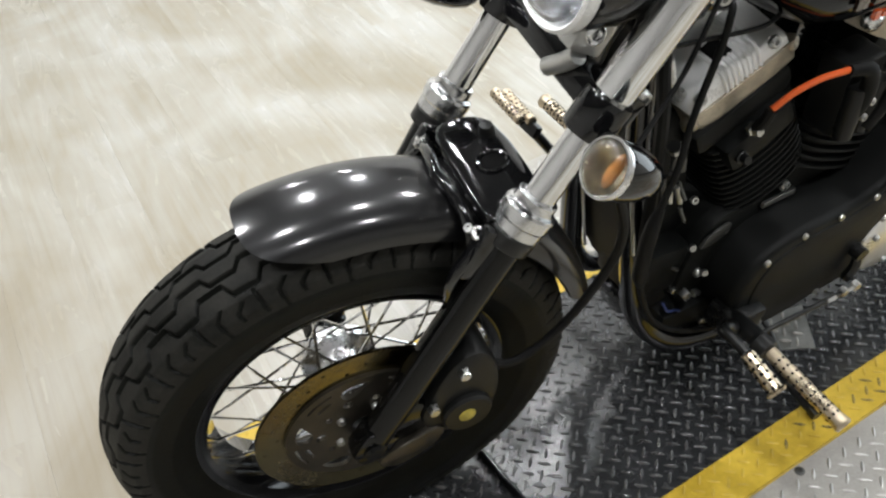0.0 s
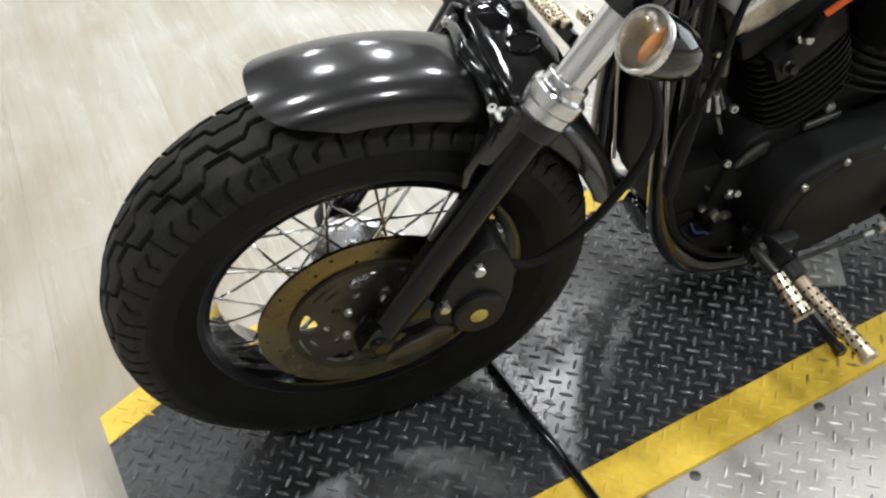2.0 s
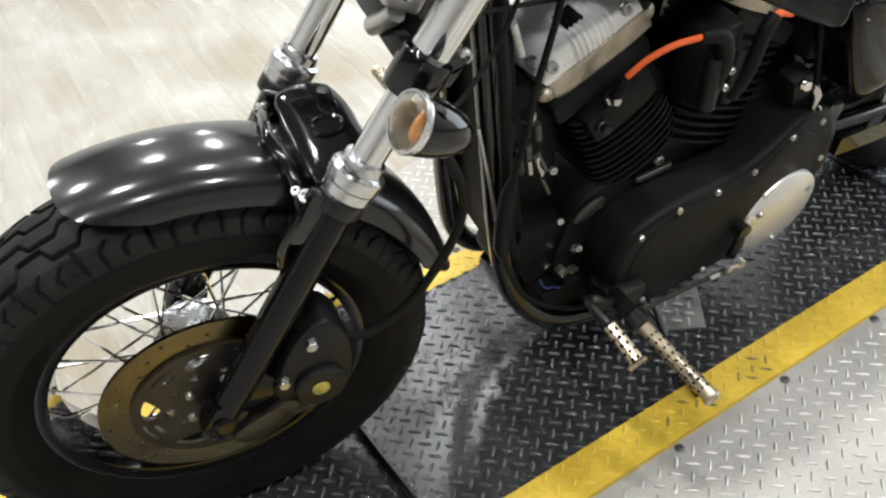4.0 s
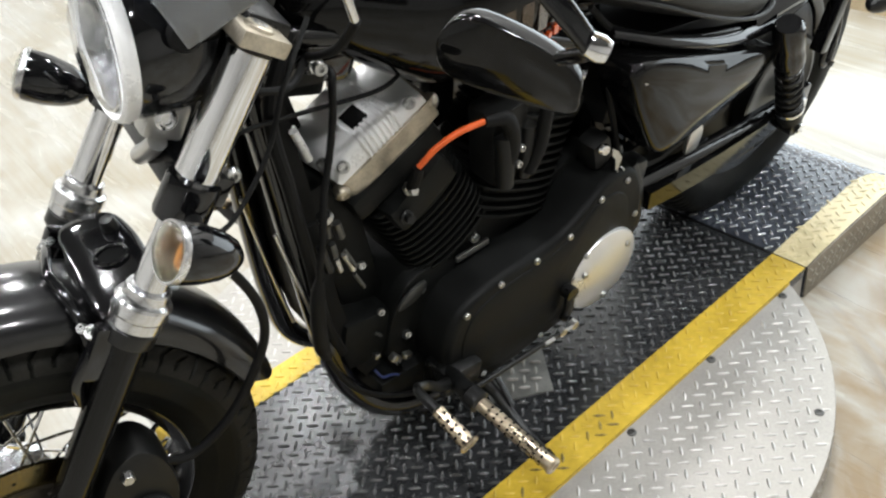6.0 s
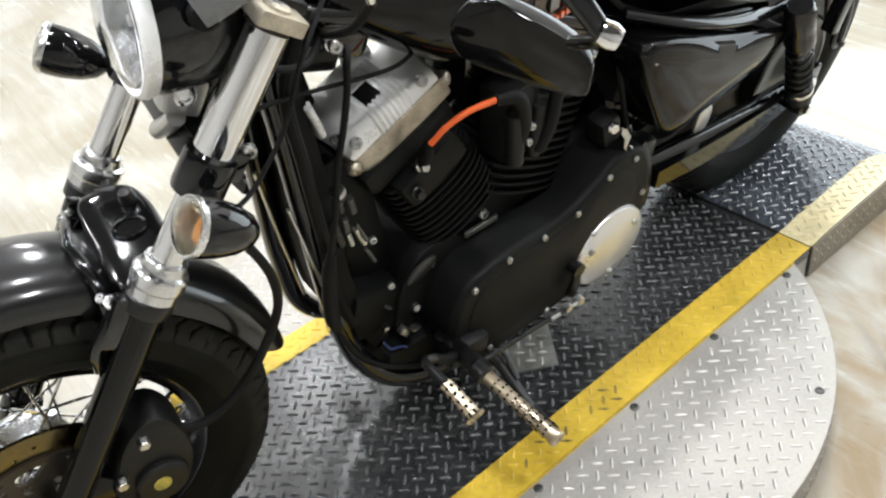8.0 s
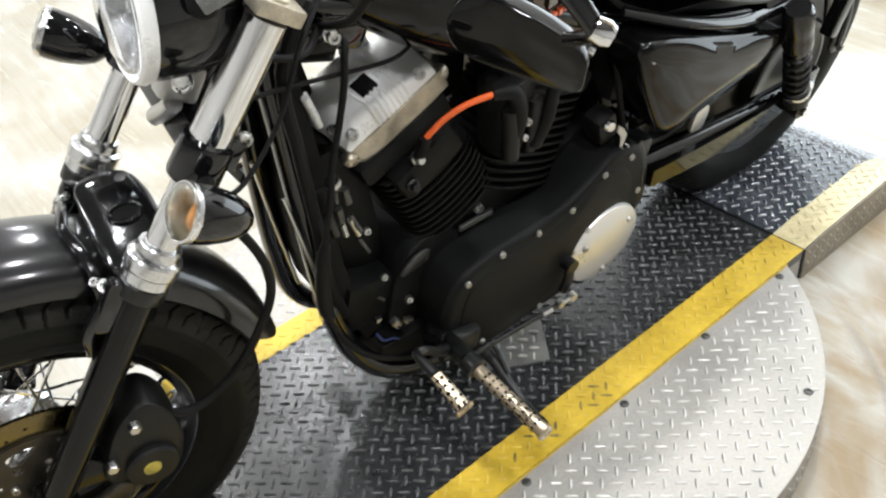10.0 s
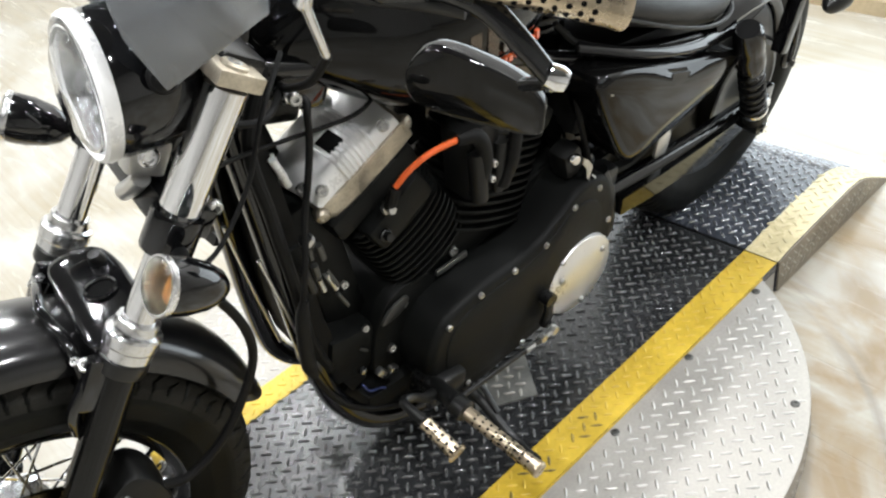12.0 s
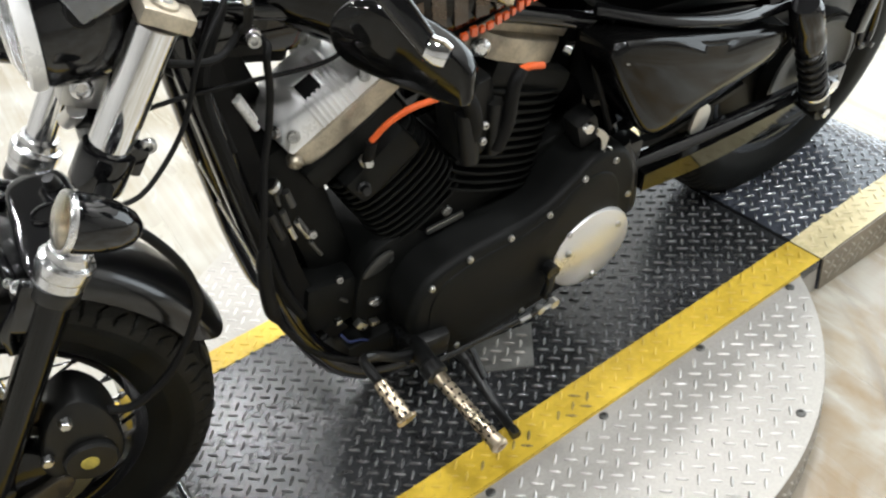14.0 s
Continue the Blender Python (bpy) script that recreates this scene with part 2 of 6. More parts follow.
def round_outline(pts, n=5):
    """A smooth closed curve through the points, as pairs."""
    p = [Vector((a, b, 0)) for a, b in pts]
    k = len(p)
    out = []
    for i in range(k):
        a, b, c, d = p[i - 1], p[i], p[(i + 1) % k], p[(i + 2) % k]
        for q in range(n):
            t = q / n
            w = 0.5 * (2 * b + (c - a) * t + (2 * a - 5 * b + 4 * c - d) * t * t + (3 * b - 3 * c + d - a) * t ** 3)
            out.append((w.x, w.y))
    return out


def mesh_from(bm, name, mat, smooth=True, angle=35):
    bmesh.ops.recalc_face_normals(bm, faces=bm.faces[:])
    me = bpy.data.meshes.new(name)
    bm.to_mesh(me)
    bm.free()
    me.materials.append(mat)
    if smooth:
        me.polygons.foreach_set("use_smooth", [True] * len(me.polygons))
        me.set_sharp_from_angle(angle=radians(angle))
    return me


def part(name, bm, mat, parent=None, label="", m=None, smooth=True, angle=35):
    """One mesh object, under a thing or a part; m bakes a frame of its own into the mesh."""
    if m is not None:
        bm.transform(m)
    ob = new(name, mesh_from(bm, name, mat, smooth, angle))
    ob.parent = parent
    if label:
        ob["label"] = label
    return ob


def piece(name, me, parent, m, label=""):
    """One more object on a shared mesh."""
    ob = new(name, me)
    ob.parent = parent
    ob.matrix_local = m
    if label:
        ob["label"] = label
    return ob


def thing(name, label, category, m=None, group="", kind=""):
    ob = new(name)
    ob.matrix_world = m or Matrix()
    return tagged(ob, label, category, group, kind)


def bm_new():
    return bmesh.new()

# ---- floor, room ----
FLOOR_Z = -0.08


def slab(name, lo, hi, mat, label="", category="", kind="structure"):
    bm = bm_new()
    add_box(bm, [(a + b) / 2 for a, b in zip(lo, hi)], [b - a for a, b in zip(lo, hi)])
    ob = part(name, bm, mat, smooth=False)
    return tagged(ob, label, category, kind=kind)


slab("floor", (-5.5, -4.5, FLOOR_Z - 0.1), (1.41, 4.5, FLOOR_Z - 0.003), WHITE, "pale wood-look plank floor of a showroom", "floor")
# unseen ceiling, kept dark so that less light bounces onto black parts
slab("ceiling", (-5.6, -4.6, 3.2), (1.51, 4.6, 3.3), CEILING, "unseen dark grey showroom ceiling", "ceiling")
WIN = (-1.0, 2.4, 0.17, 1.35)
for nm, y0, y1, z0, z1 in (("wall_rear", -4.5, 4.5, FLOOR_Z - .1, WIN[2]), ("wall_rear_upper", -4.5, 4.5, WIN[3], 3.2), ("wall_rear_left", -4.5, WIN[0], WIN[2], WIN[3]), ("wall_rear_right", WIN[1], 4.5, WIN[2], WIN[3])):
    slab(nm, (1.41, y0, z0), (1.51, y1, z1), WHITE, "white painted showroom wall round a window", "wall")
# daylight in the window's opening
day = new("window_daylight", bpy.data.lights.new("window_daylight", "AREA"))
day.data.shape, day.data.size, day.data.size_y, day.data.energy = "RECTANGLE", WIN[3] - WIN[2], WIN[1] - WIN[0], 45
day.data.color = (0.86, 0.95, 1.0)
day.matrix_world = pose(1.46, (WIN[0] + WIN[1]) / 2, (WIN[2] + WIN[3]) / 2, 0, 90, 0)
slab("wall_front", (-5.6, -4.5, FLOOR_Z - 0.1), (-5.5, 4.5, 3.2), PALE, "unseen grey-white showroom wall", "wall")
# unseen wall kept pale to brighten reflections in fender and deck
slab("wall_far", (-5.6, 4.5, FLOOR_Z - 0.1), (1.51, 4.6, 3.2), FAR_WALL, "unseen grey-white showroom wall", "wall")
slab("wall_near", (-5.6, -4.6, FLOOR_Z - 0.1), (1.51, -4.5, 3.2), PALE, "unseen grey-white showroom wall", "wall")

# ---- ceiling lamps ----
LAMPS = [(-3.0, -0.8, .24, .24, 22), (-3.0, 0.9, .24, .24, 22), (-1.9, -1.4, .24, .24, 25), (-1.8, 0.4, .22, .22, 19), (-2.2, 2.0, .24, .24, 20),
         (-0.5, -1.4, .24, .24, 29), (-0.4, 0.4, .22, .22, 20), (-0.9, 1.9, .24, .24, 18), (0.35, 2.3, .24, .24, 24), (-.6, 3.5, .24, .24, 24), (0.6, 3.6, .24, .24, 24), (-2.6, 3.4, .24, .24, 20), (0.9, -0.5, .24, .24, 29), (0.95, 0.9, .24, .24, 32)]
for lx, ly, sx, sy, power in LAMPS:
    lamp = new("ceiling_panel_lamp", bpy.data.lights.new("ceiling_panel_lamp", "AREA"))
    lamp.data.shape, lamp.data.size, lamp.data.size_y, lamp.data.energy = "ELLIPSE", sx, sy, power
    lamp.data.color = (0.975, 0.99, 1.0)
    lamp.location = (lx, ly, 3.17)

# ---- turntable, deck, ramp ----
DISC_C, DISC_R, DISC_Z = (-0.606, 0.323), 0.636, -0.005
bm = bm_new()
add_lathe(bm, [(0.05, FLOOR_Z), (DISC_R, FLOOR_Z), (DISC_R, DISC_Z - 0.001), (DISC_R - 0.001, DISC_Z), (0.05, DISC_Z)], (*DISC_C, 0), (0, 0, 1), 160)
turntable = tagged(part("turntable", bm, PLATE, angle=30), "round aluminium tread-plate turntable on the floor", "turntable")
W = 0.607
deck_outline = [(0, 0), (0, W), (-1.66, W), (-1.808, 0.548), (-1.808, 0.06), (-1.66, 0)]
bm = bm_new()
vs = [bm.verts.new((x, y, 0)) for x, y in deck_outline[::-1]]
f = bm.faces.new(vs)
ex = bmesh.ops.extrude_face_region(bm, geom=[f])
for v in ex["geom"]:
    if isinstance(v, bmesh.types.BMVert):
        v.co.z = -0.0205
deck = tagged(part("deck", bm, DECK, smooth=False), "black painted tread-plate deck with yellow edges", "platform")
# the ramp runs on nearly level and its lip bends down to the floor
RAMP_LINE = [(.004, 0), (.06, .005), (.19, .010), (.31, .012), (.35, .010), (.38, .003), (.41, -.009), (.45, -.030), (.49, -.052), (.535, FLOOR_Z + .002)]
bm = bm_new()
add_rings(bm, [[(x, y, z) for x, z in RAMP_LINE + [(.535, FLOOR_Z), (.004, FLOOR_Z)]] for y in (0, W)])
ramp = tagged(part("ramp", bm, RAMP, angle=20), "worn dark tread-plate ramp with glare in its yellow edges", "ramp")


def ramp_z(x):
    return float(np.interp(x, [p[0] for p in RAMP_LINE], [p[1] for p in RAMP_LINE]))


# ---- motorcycle: frames of reference ----
# BIKE: x back from the front axle, y to its right, z up from the ground, leaning on the stand.
# FRONT: the same directions from the front axle, turned with the steering.
BIKE = Matrix(((0.99970149, 0.02409003, -0.00407452, -1.427), (-0.02443218, 0.98570171, -0.16671896, 0.374), (0, 0.16676875, 0.98599604, 0), (0, 0, 0, 1)))
FRONT = Matrix(((0.98357147, 0.17799116, -0.03010495, -1.42696), (-0.18051915, 0.96979757, -0.16402898, 0.31894), (0, 0.16676875, 0.98599604, 0.32067), (0, 0, 0, 1)))
F2B = BIKE.inverted() @ FRONT
bike = thing("motorcycle", "black cruiser motorcycle with chrome forks leaning on its side stand", "motorcycle", BIKE)


def along(a, b):
    """A frame at a whose z runs to b."""
    a, b = Vector(a), Vector(b)
    return Matrix.Translation(a) @ (b - a).to_track_quat("Z", "Y").to_matrix().to_4x4()


def bolt_mesh(name, r, h, socket=True):
    bm = bm_new()
    add_lathe(bm, [(r, 0), (r, h * 0.75), (r * 0.85, h), (r * 0.5, h), (r * 0.45, h * 0.45 if socket else h * 1.02), (0.0005, h * 0.45 if socket else h * 1.02)], (0, 0, 0), (0, 0, 1), 12)
    return mesh_from(bm, name, STEEL)


BOLT = bolt_mesh("bolt", 0.006, 0.006)
BOLT_BIG = bolt_mesh("bolt", 0.009, 0.008)


def hex_mesh(r, h):
    bm = bm_new()
    add_lathe(bm, [(r, 0), (r, h * 0.8), (r * 0.85, h), (0.0005, h)], (0, 0, 0), (0, 0, 1), 6)
    return mesh_from(bm, "nut", STEEL)




def put_bolt(parent, at, way, me=None, m=None, name="bolt"):
    k = (m or Matrix()) @ along(at, Vector(at) + Vector(way))
    return piece(name, me or BOLT, parent, k)


def plate_with_holes(outline, holes, a, b, plane="xz"):
    """A flat plate between two depths, pierced by closed loops."""
    bm = bm_new()
    put = {"xz": lambda p, d: (p[0], d, p[1]), "xy": lambda p, d: (p[0], p[1], d)}[plane]
    edges = []
    for loop in [outline, *holes]:
        vs = [bm.verts.new(put(p, a)) for p in loop]
        edges += [bm.edges.new((vs[i], vs[(i + 1) % len(vs)])) for i in range(len(vs))]
    bmesh.ops.triangle_fill(bm, edges=edges, use_beauty=True)
    ex = bmesh.ops.extrude_face_region(bm, geom=bm.faces[:])
    d = Vector(put((0, 0), b - a))
    bmesh.ops.translate(bm, verts=[v for v in ex["geom"] if isinstance(v, bmesh.types.BMVert)], vec=d)
    return bm


def circle(cx, cy, r, n=12, a0=0.0):
    return [(cx + r * math.cos(a0 + 2 * math.pi * i / n), cy + r * math.sin(a0 + 2 * math.pi * i / n)) for i in range(n)]


# ---- tyres ----
def tri_wave(v):
    return 2 * np.abs(2 * (v - np.floor(v + 0.5))) - 1


def tyre_mesh(name, outer, half, bead, n_round, n_across, blocks, groove):
    """A tyre round the y axis with a zigzag tread cut into it."""
    prof = np.array([(bead, -0.68), (bead + 0.012, -0.80), (bead + 0.035, -0.97), (outer - 0.052, -1.0), (outer - 0.030, -0.93), (outer - 0.014, -0.76), (outer - 0.005, -0.45), (outer, 0.0)])
    prof = np.vstack([prof, prof[:-1][::-1] * [1, -1]]) * [1, half]
    seg = np.r_[0, np.cumsum(np.hypot(*np.diff(prof, axis=0).T))]
    mid = seg[-1] / 2
    s = np.linspace(0, seg[-1], n_across)
    r, y = np.interp(s, seg, prof[:, 0]), np.interp(s, seg, prof[:, 1])
    for _ in range(3):
        r[1:-1] = (r[:-2] + 2 * r[1:-1] + r[2:]) / 4
        y[1:-1] = (y[:-2] + 2 * y[1:-1] + y[2:]) / 4
    u = (s - mid)[None, :]
    th = np.linspace(0, 2 * math.pi, n_round, endpoint=False)[:, None]
    l = th * blocks / (2 * math.pi)
    cut = np.zeros((n_round, n_across))
    w = 0.0020

    def line(dist, on):
        return np.clip(1.7 - np.abs(dist) / w, 0, 1) * on

    a = np.abs(u)
    sgn = np.where(u > 0, 0.5, 0.0)
    for k, (at, amp) in enumerate(((0.013, 0.0062), (0.036, 0.0075))):
        zig = at + amp * np.clip(4.6 * tri_wave(l + sgn + 0.25 * k), -1, 1)
        cut = np.maximum(cut, line((a - zig) * 0.86, 1.0))
    pitch = 2 * math.pi * outer / blocks
    for lo, hi, ph in ((0.040, 0.082, 0.30), (0.052, 0.086, 0.62), (0.056, 0.078, 0.95)):
        f = l + sgn + ph + (a - lo) * 1.5 + 0.16 * np.clip((lo + 0.010 - a) / 0.010, 0, 1)
        f = (f - np.floor(f) - 0.5) * pitch
        cut = np.maximum(cut, line(f, (a > lo) & (a < hi)))
    rr = r[None, :] - groove * cut
    co = np.stack([rr * np.cos(th), np.broadcast_to(y[None, :], rr.shape), rr * np.sin(th)], -1).reshape(-1, 3)
    i, j = np.meshgrid(np.arange(n_round), np.arange(n_across - 1), indexing="ij")
    k = (i + 1) % n_round
    fs = np.stack([i * n_across + j, i * n_across + j + 1, k * n_across + j + 1, k * n_across + j], -1).reshape(-1, 4)
    me = bpy.data.meshes.new(name)
    me.from_pydata(co.tolist(), [], fs.tolist())
    me.materials.append(RUBBER)
    me.materials.append(TREAD)
    worn = (cut[:, :-1] + cut[:, 1:] < 0.4) & (np.abs(s[:-1] - mid) < 0.088)[None, :]
    me.polygons.foreach_set("material_index", worn.astype(np.int32).ravel())
    me.polygons.foreach_set("use_smooth", [True] * len(me.polygons))
    me.set_sharp_from_angle(angle=radians(40))
    return me


def rim_bm(r, half):
    bm = bm_new()
    add_lathe(bm, [(r, -half), (r, -half + .005), (r - .012, -half + .009), (r - .02, -half * .4), (r - .027, 0), (r - .02, half * .4), (r - .012, half - .009), (r, half - .005), (r, half),
                   (r - .006, half), (r - .019, half - .006), (r - .027, half * .45), (r - .034, 0), (r - .027, -half * .45), (r - .019, -half + .006), (r - .006, -half)], (0, 0, 0), (0, 1, 0), 96, True)
    return bm


SPOKE = bm_new()
add_lathe(SPOKE, [(.0021, 0), (.0021, .9), (.0034, .9), (.0034, 1.0)], (0, 0, 0), (0, 0, 1), 6)
SPOKE = mesh_from(SPOKE, "spoke", CHROME)


def spokes(wheel, m, count, hub_r, hub_y, rim_r):
    for i in range(count):
        side = -1 if i % 2 else 1
        a = 2 * math.pi * i / count
        lead = radians(62) * (1 if (i // 2) % 2 else -1)
        p = Vector((hub_r * math.cos(a + lead), side * hub_y, hub_r * math.sin(a + lead)))
        q = Vector((rim_r * math.cos(a), side * 0.008, rim_r * math.sin(a)))
        k = m @ along(p, q) @ Matrix.Diagonal((1, 1, (q - p).length, 1))
        piece("spoke", SPOKE, wheel, k)


# front wheel
wheel = part("front_wheel", rim_bm(.219, .048), PAINT, bike, "black spoked wheel rim", F2B)
piece("tyre", tyre_mesh("tyre", .324, .0665, .212, 1200, 230, 24, .0060), wheel, F2B, "worn black rubber tyre with zigzag tread")
bm = bm_new()
add_lathe(bm, [(.01, -.075), (.03, -.075), (.033, -.06), (.046, -.052), (.047, -.044), (.03, -.036), (.028, 0), (.032, .03), (.052, .036), (.054, .05), (.048, .058), (.03, .064), (.022, .085), (.01, .085)], (0, 0, 0), (0, 1, 0), 40)
part("hub", bm, ALLOY, wheel, "dull silver wheel hub", F2B)
spokes(wheel, F2B, 40, .046, .045, .190)
# brake rotor with its pierced ring and carrier
holes = []
for i in range(30):
    a = 2 * math.pi * i / 30
    rr = (.136, .126, .117)[i % 3]
    holes.append(circle(rr * math.cos(a), rr * math.sin(a), .0028, 8))
ring = plate_with_holes(circle(0, 0, .1465, 96), [circle(0, 0, .104, 72), *holes], -.074, -.069)
rotor = part("brake_rotor", ring, ROTOR, wheel, "drilled steel brake rotor with yellow reflection put into its colour", F2B, angle=30)
wins = []


def polar(r, a):
    return r * math.cos(a), r * math.sin(a)


for i in range(5):
    a = 2 * math.pi * i / 5 + .5
    pts = [(.094, a - .34), (.0955, a - .12), (.092, a + .06), (.080, a + .12), (.071, a + .02), (.074, a - .14), (.083, a - .26)]
    wins.append(round_outline([polar(r, t) for r, t in pts], 4))
    arc = [(.0985, a + .2 + .09 * q) for q in range(6)] + [(.0945, a + .2 + .09 * q) for q in range(5, -1, -1)]
    wins.append([polar(r, t) for r, t in arc])
    arc = [(.086, a + .3 + .07 * q) for q in range(5)] + [(.080, a + .3 + .07 * q) for q in range(4, -1, -1)]
    wins.append([polar(r, t) for r, t in arc])
    wins.append([(.060 * math.cos(a + .1) + x, .060 * math.sin(a + .1) + y) for x, y in circle(0, 0, .0075, 10)])
    wins.append([(.058 * math.cos(a + .72) + x, .058 * math.sin(a + .72) + y) for x, y in circle(0, 0, .0055, 10)])
carrier = plate_with_holes(circle(0, 0, .108, 72), [circle(0, 0, .018, 24), *wins], -.079, -.0735)
part("rotor_carrier", carrier, CARRIER, wheel, "dark rotor carrier with curved windows", F2B, angle=30)
for i in range(5):
    a = 2 * math.pi * i / 5 - .12
    put_bolt(wheel, (.041 * math.cos(a), -.079, .041 * math.sin(a)), (0, -1, 0), m=F2B)

# ---- fork ----
FX, FY = 0.715, 0.060


def fork_at(z, s=-1, off=0.0, y=0.1155):
    """A point on a fork leg's axis; s: -1 left, 1 right, 0 midway."""
    p = Vector((-.018 + .0032 * s + FX * max(z, .3) + off, .006 + FY * max(z, .3) + s * y, max(z, .3)))
    return p if z >= .3 else p.lerp(Vector((.002 + off, s * (y - .010), 0)), 1 - z / .3)


for s in (-1, 1):
    bm = bm_new()
    lo, hi = fork_at(-.026, s), fork_at(.309, s)
    add_tube(bm, [lo, lo.lerp(hi, .04), lo.lerp(hi, .1), lo.lerp(hi, .3), lo.lerp(hi, .92), hi], .023, 28, False, radii=[.017, .020, .021, .0215, .0225, .0265])
    add_box(bm, fork_at(0, s), (.05, .034, .05), (0, 33, 0), .008)
    add_lathe(bm, [(.016, 0), (.016, .010), (.011, .014), (.0005, .014)], (0, s * .116, 0), (0, s, 0), 20)
    if s < 0:
        add_prism(bm, round_outline([(.0, -.03), (.03, -.045), (.075, -.042), (.1, -.02), (.085, .03), (.05, .06), (.035, .03)], 4), -.075, -.105, bevel=.006)
    slider = part("fork_slider", bm, TANK, bike, "black fork slider", F2B)
    bm = bm_new()
    o, w = fork_at(.305 if s < 0 else .295, s), Vector((FX, FY, 1)).normalized()
    add_lathe(bm, [(.0225, -.014), (.0285, -.014), (.0292, -.012), (.0292, .004), (.0275, .006), (.0205, .006)], o, w, 36)
    part("seal_ring", bm, BLACK, slider, "black ring under the dust cover", F2B)
    bm = bm_new()
    add_lathe(bm, [(.0205, .006), (.0285, .006), (.0300, .008), (.0302, .020), (.0318, .0225), (.0322, .025), (.0322, .037), (.0305, .040), (.0262, .0425), (.0252, .045), (.0250, .053), (.0235, .055), (.0200, .055)], o, w, 40)
    part("dust_cover", bm, ALLOY, slider, "polished chrome stepped fork dust cover", F2B, angle=22)
    bm = bm_new()
    add_tube(bm, [fork_at(.29, s), fork_at(.47, s)], .0195, 36, False)
    part("fork_tube", bm, CHROME, bike, "chrome fork tube", F2B)
    bm = bm_new()
    add_lathe(bm, [(.0195, 0), (.0232, .001), (.0238, .004), (.0238, .145), (.0195, .146)], fork_at(.462, s), w, 40)
    part("fork_sleeve", bm, CHROME, bike, "wider chrome fork sleeve between the yokes", F2B)

W_UP = Vector((FX, FY, 1)).normalized()
# lower yoke
bm = bm_new()
for s in (-1, 1):
    add_lathe(bm, [(.0205, -.024), (.0285, -.024), (.030, -.02), (.030, .02), (.0285, .024), (.0205, .024)], fork_at(.440, s), W_UP, 32)
    add_box(bm, fork_at(.440, s, .03), (.03, .022, .036), (0, 35.6, 0), .004)
add_box(bm, fork_at(.440, 0, .012), (.055, .215, .036), (0, 35.6, 0), .01)
add_tube(bm, [fork_at(.440, 0, .03), fork_at(.61, 0, .03)], .034, 24, False)
yoke = part("lower_yoke", bm, PAINT, bike, "black lower fork yoke", F2B)
for s in (-1, 1):
    put_bolt(yoke, fork_at(.448, s, .046), (0, s, 0), BOLT_BIG, F2B)
# upper yoke
for s in (1, -1):
    bm = bm_new()
    add_box(bm, fork_at(.588, s, .0) + Vector((.005, -s * .003, 0)), (.056, .045, .019), (0, 35.6, 0), .004)
    add_lathe(bm, [(.016, 0), (.0155, .005), (.013, .007), (.0005, .007)], fork_at(.596, s), W_UP, 24)
    upper = part("upper_yoke", bm, DULL, bike, "tan-toned alloy upper fork clamp", F2B)
    put_bolt(upper, fork_at(.596, s, .0), W_UP, BOLT_BIG, F2B)
bm = bm_new()
add_box(bm, fork_at(.585, 0, .02), (.055, .205, .024), (0, 35.6, 0), .008)
part("yoke_bridge", bm, BLACK, upper, "black yoke bridge", F2B)


# ---- front fender ----
def fender_bm(outer, half, a0, a1, skirt, n=56, m=30, thick=.003, nose=14.0, tail=10.0, centre=(0, 0, 0), drop=.055):
    """A rounded mudguard round the y axis, from angle a0 (front) to a1 (rear)."""
    c = Vector(centre)
    shells = []
    for t in (0, thick):
        rows = []
        for i in range(n + 1):
            f = i / n
            row = []
            for j in range(m + 1):
                v = -1 + 2 * j / m
                av = abs(v)
                ang = radians(a0 + (a1 - a0) * f)
                round_front = nose * (av ** 3.0) * (1 - f) ** 3
                round_back = tail * (av ** 2.5) * f ** 3
                ang += radians(round_front - round_back)
                w = half * math.sin(av * math.pi / 2 * .97) / math.sin(math.pi / 2 * .97)
                r = outer - drop * (1 - math.cos(av * math.pi / 2)) ** 1.25 - skirt * max(0, av - .8) / .2 - t
                row.append(c + Vector((-r * math.cos(ang), math.copysign(max(0, w - t * av), v), r * math.sin(ang))))
            rows.append(row)
        shells.append(rows)
    bm = bm_new()
    grids = [[[bm.verts.new(p) for p in row] for row in rows] for rows in shells]
    for g in grids:
        for i in range(n):
            for j in range(m):
                bm.faces.new((g[i][j], g[i + 1][j], g[i + 1][j + 1], g[i][j + 1]))
    a, b = grids
    rim = [(i, 0) for i in range(n)] + [(n, j) for j in range(m)] + [(i, m) for i in range(n, 0, -1)] + [(0, j) for j in range(m, 0, -1)]
    for k in range(len(rim)):
        (p, q), (r, s) = rim[k], rim[(k + 1) % len(rim)]
        bm.faces.new((a[p][q], a[r][s], b[r][s], b[p][q]))
    return bm


fender = part("front_fender", fender_bm(.362, .068, 74.8, 171, .002, drop=.037), FENDER, bike, "glossy dark metallic front mudguard", F2B, angle=50)
# fork brace: a lipped strap arching over the mudguard, legs down to the fork, a web plate behind
bm = bm_new()
rows = []
for i in range(25):
    v = -1 + i / 12
    av = abs(v)
    half = .084 * math.sin(av * math.pi / 2)
    r = .370 - .042 * (1 - math.cos(av * math.pi / 2)) ** 1.2
    row = []
    for a, lift in ((111.4, 0), (111.7, .004), (112.4, .0055), (113.1, .004), (113.4, .001), (113.4, -.006), (111.4, -.006)):
        t = radians(a + 5 * av)
        rr = r + lift
        row.append(Vector((-rr * math.cos(t), math.copysign(half, v), rr * math.sin(t))))
    rows.append(row)
add_rings(bm, rows)
brace = part("fork_brace", bm, PAINT, fender, "gloss black fork brace over the mudguard", F2B, angle=60)
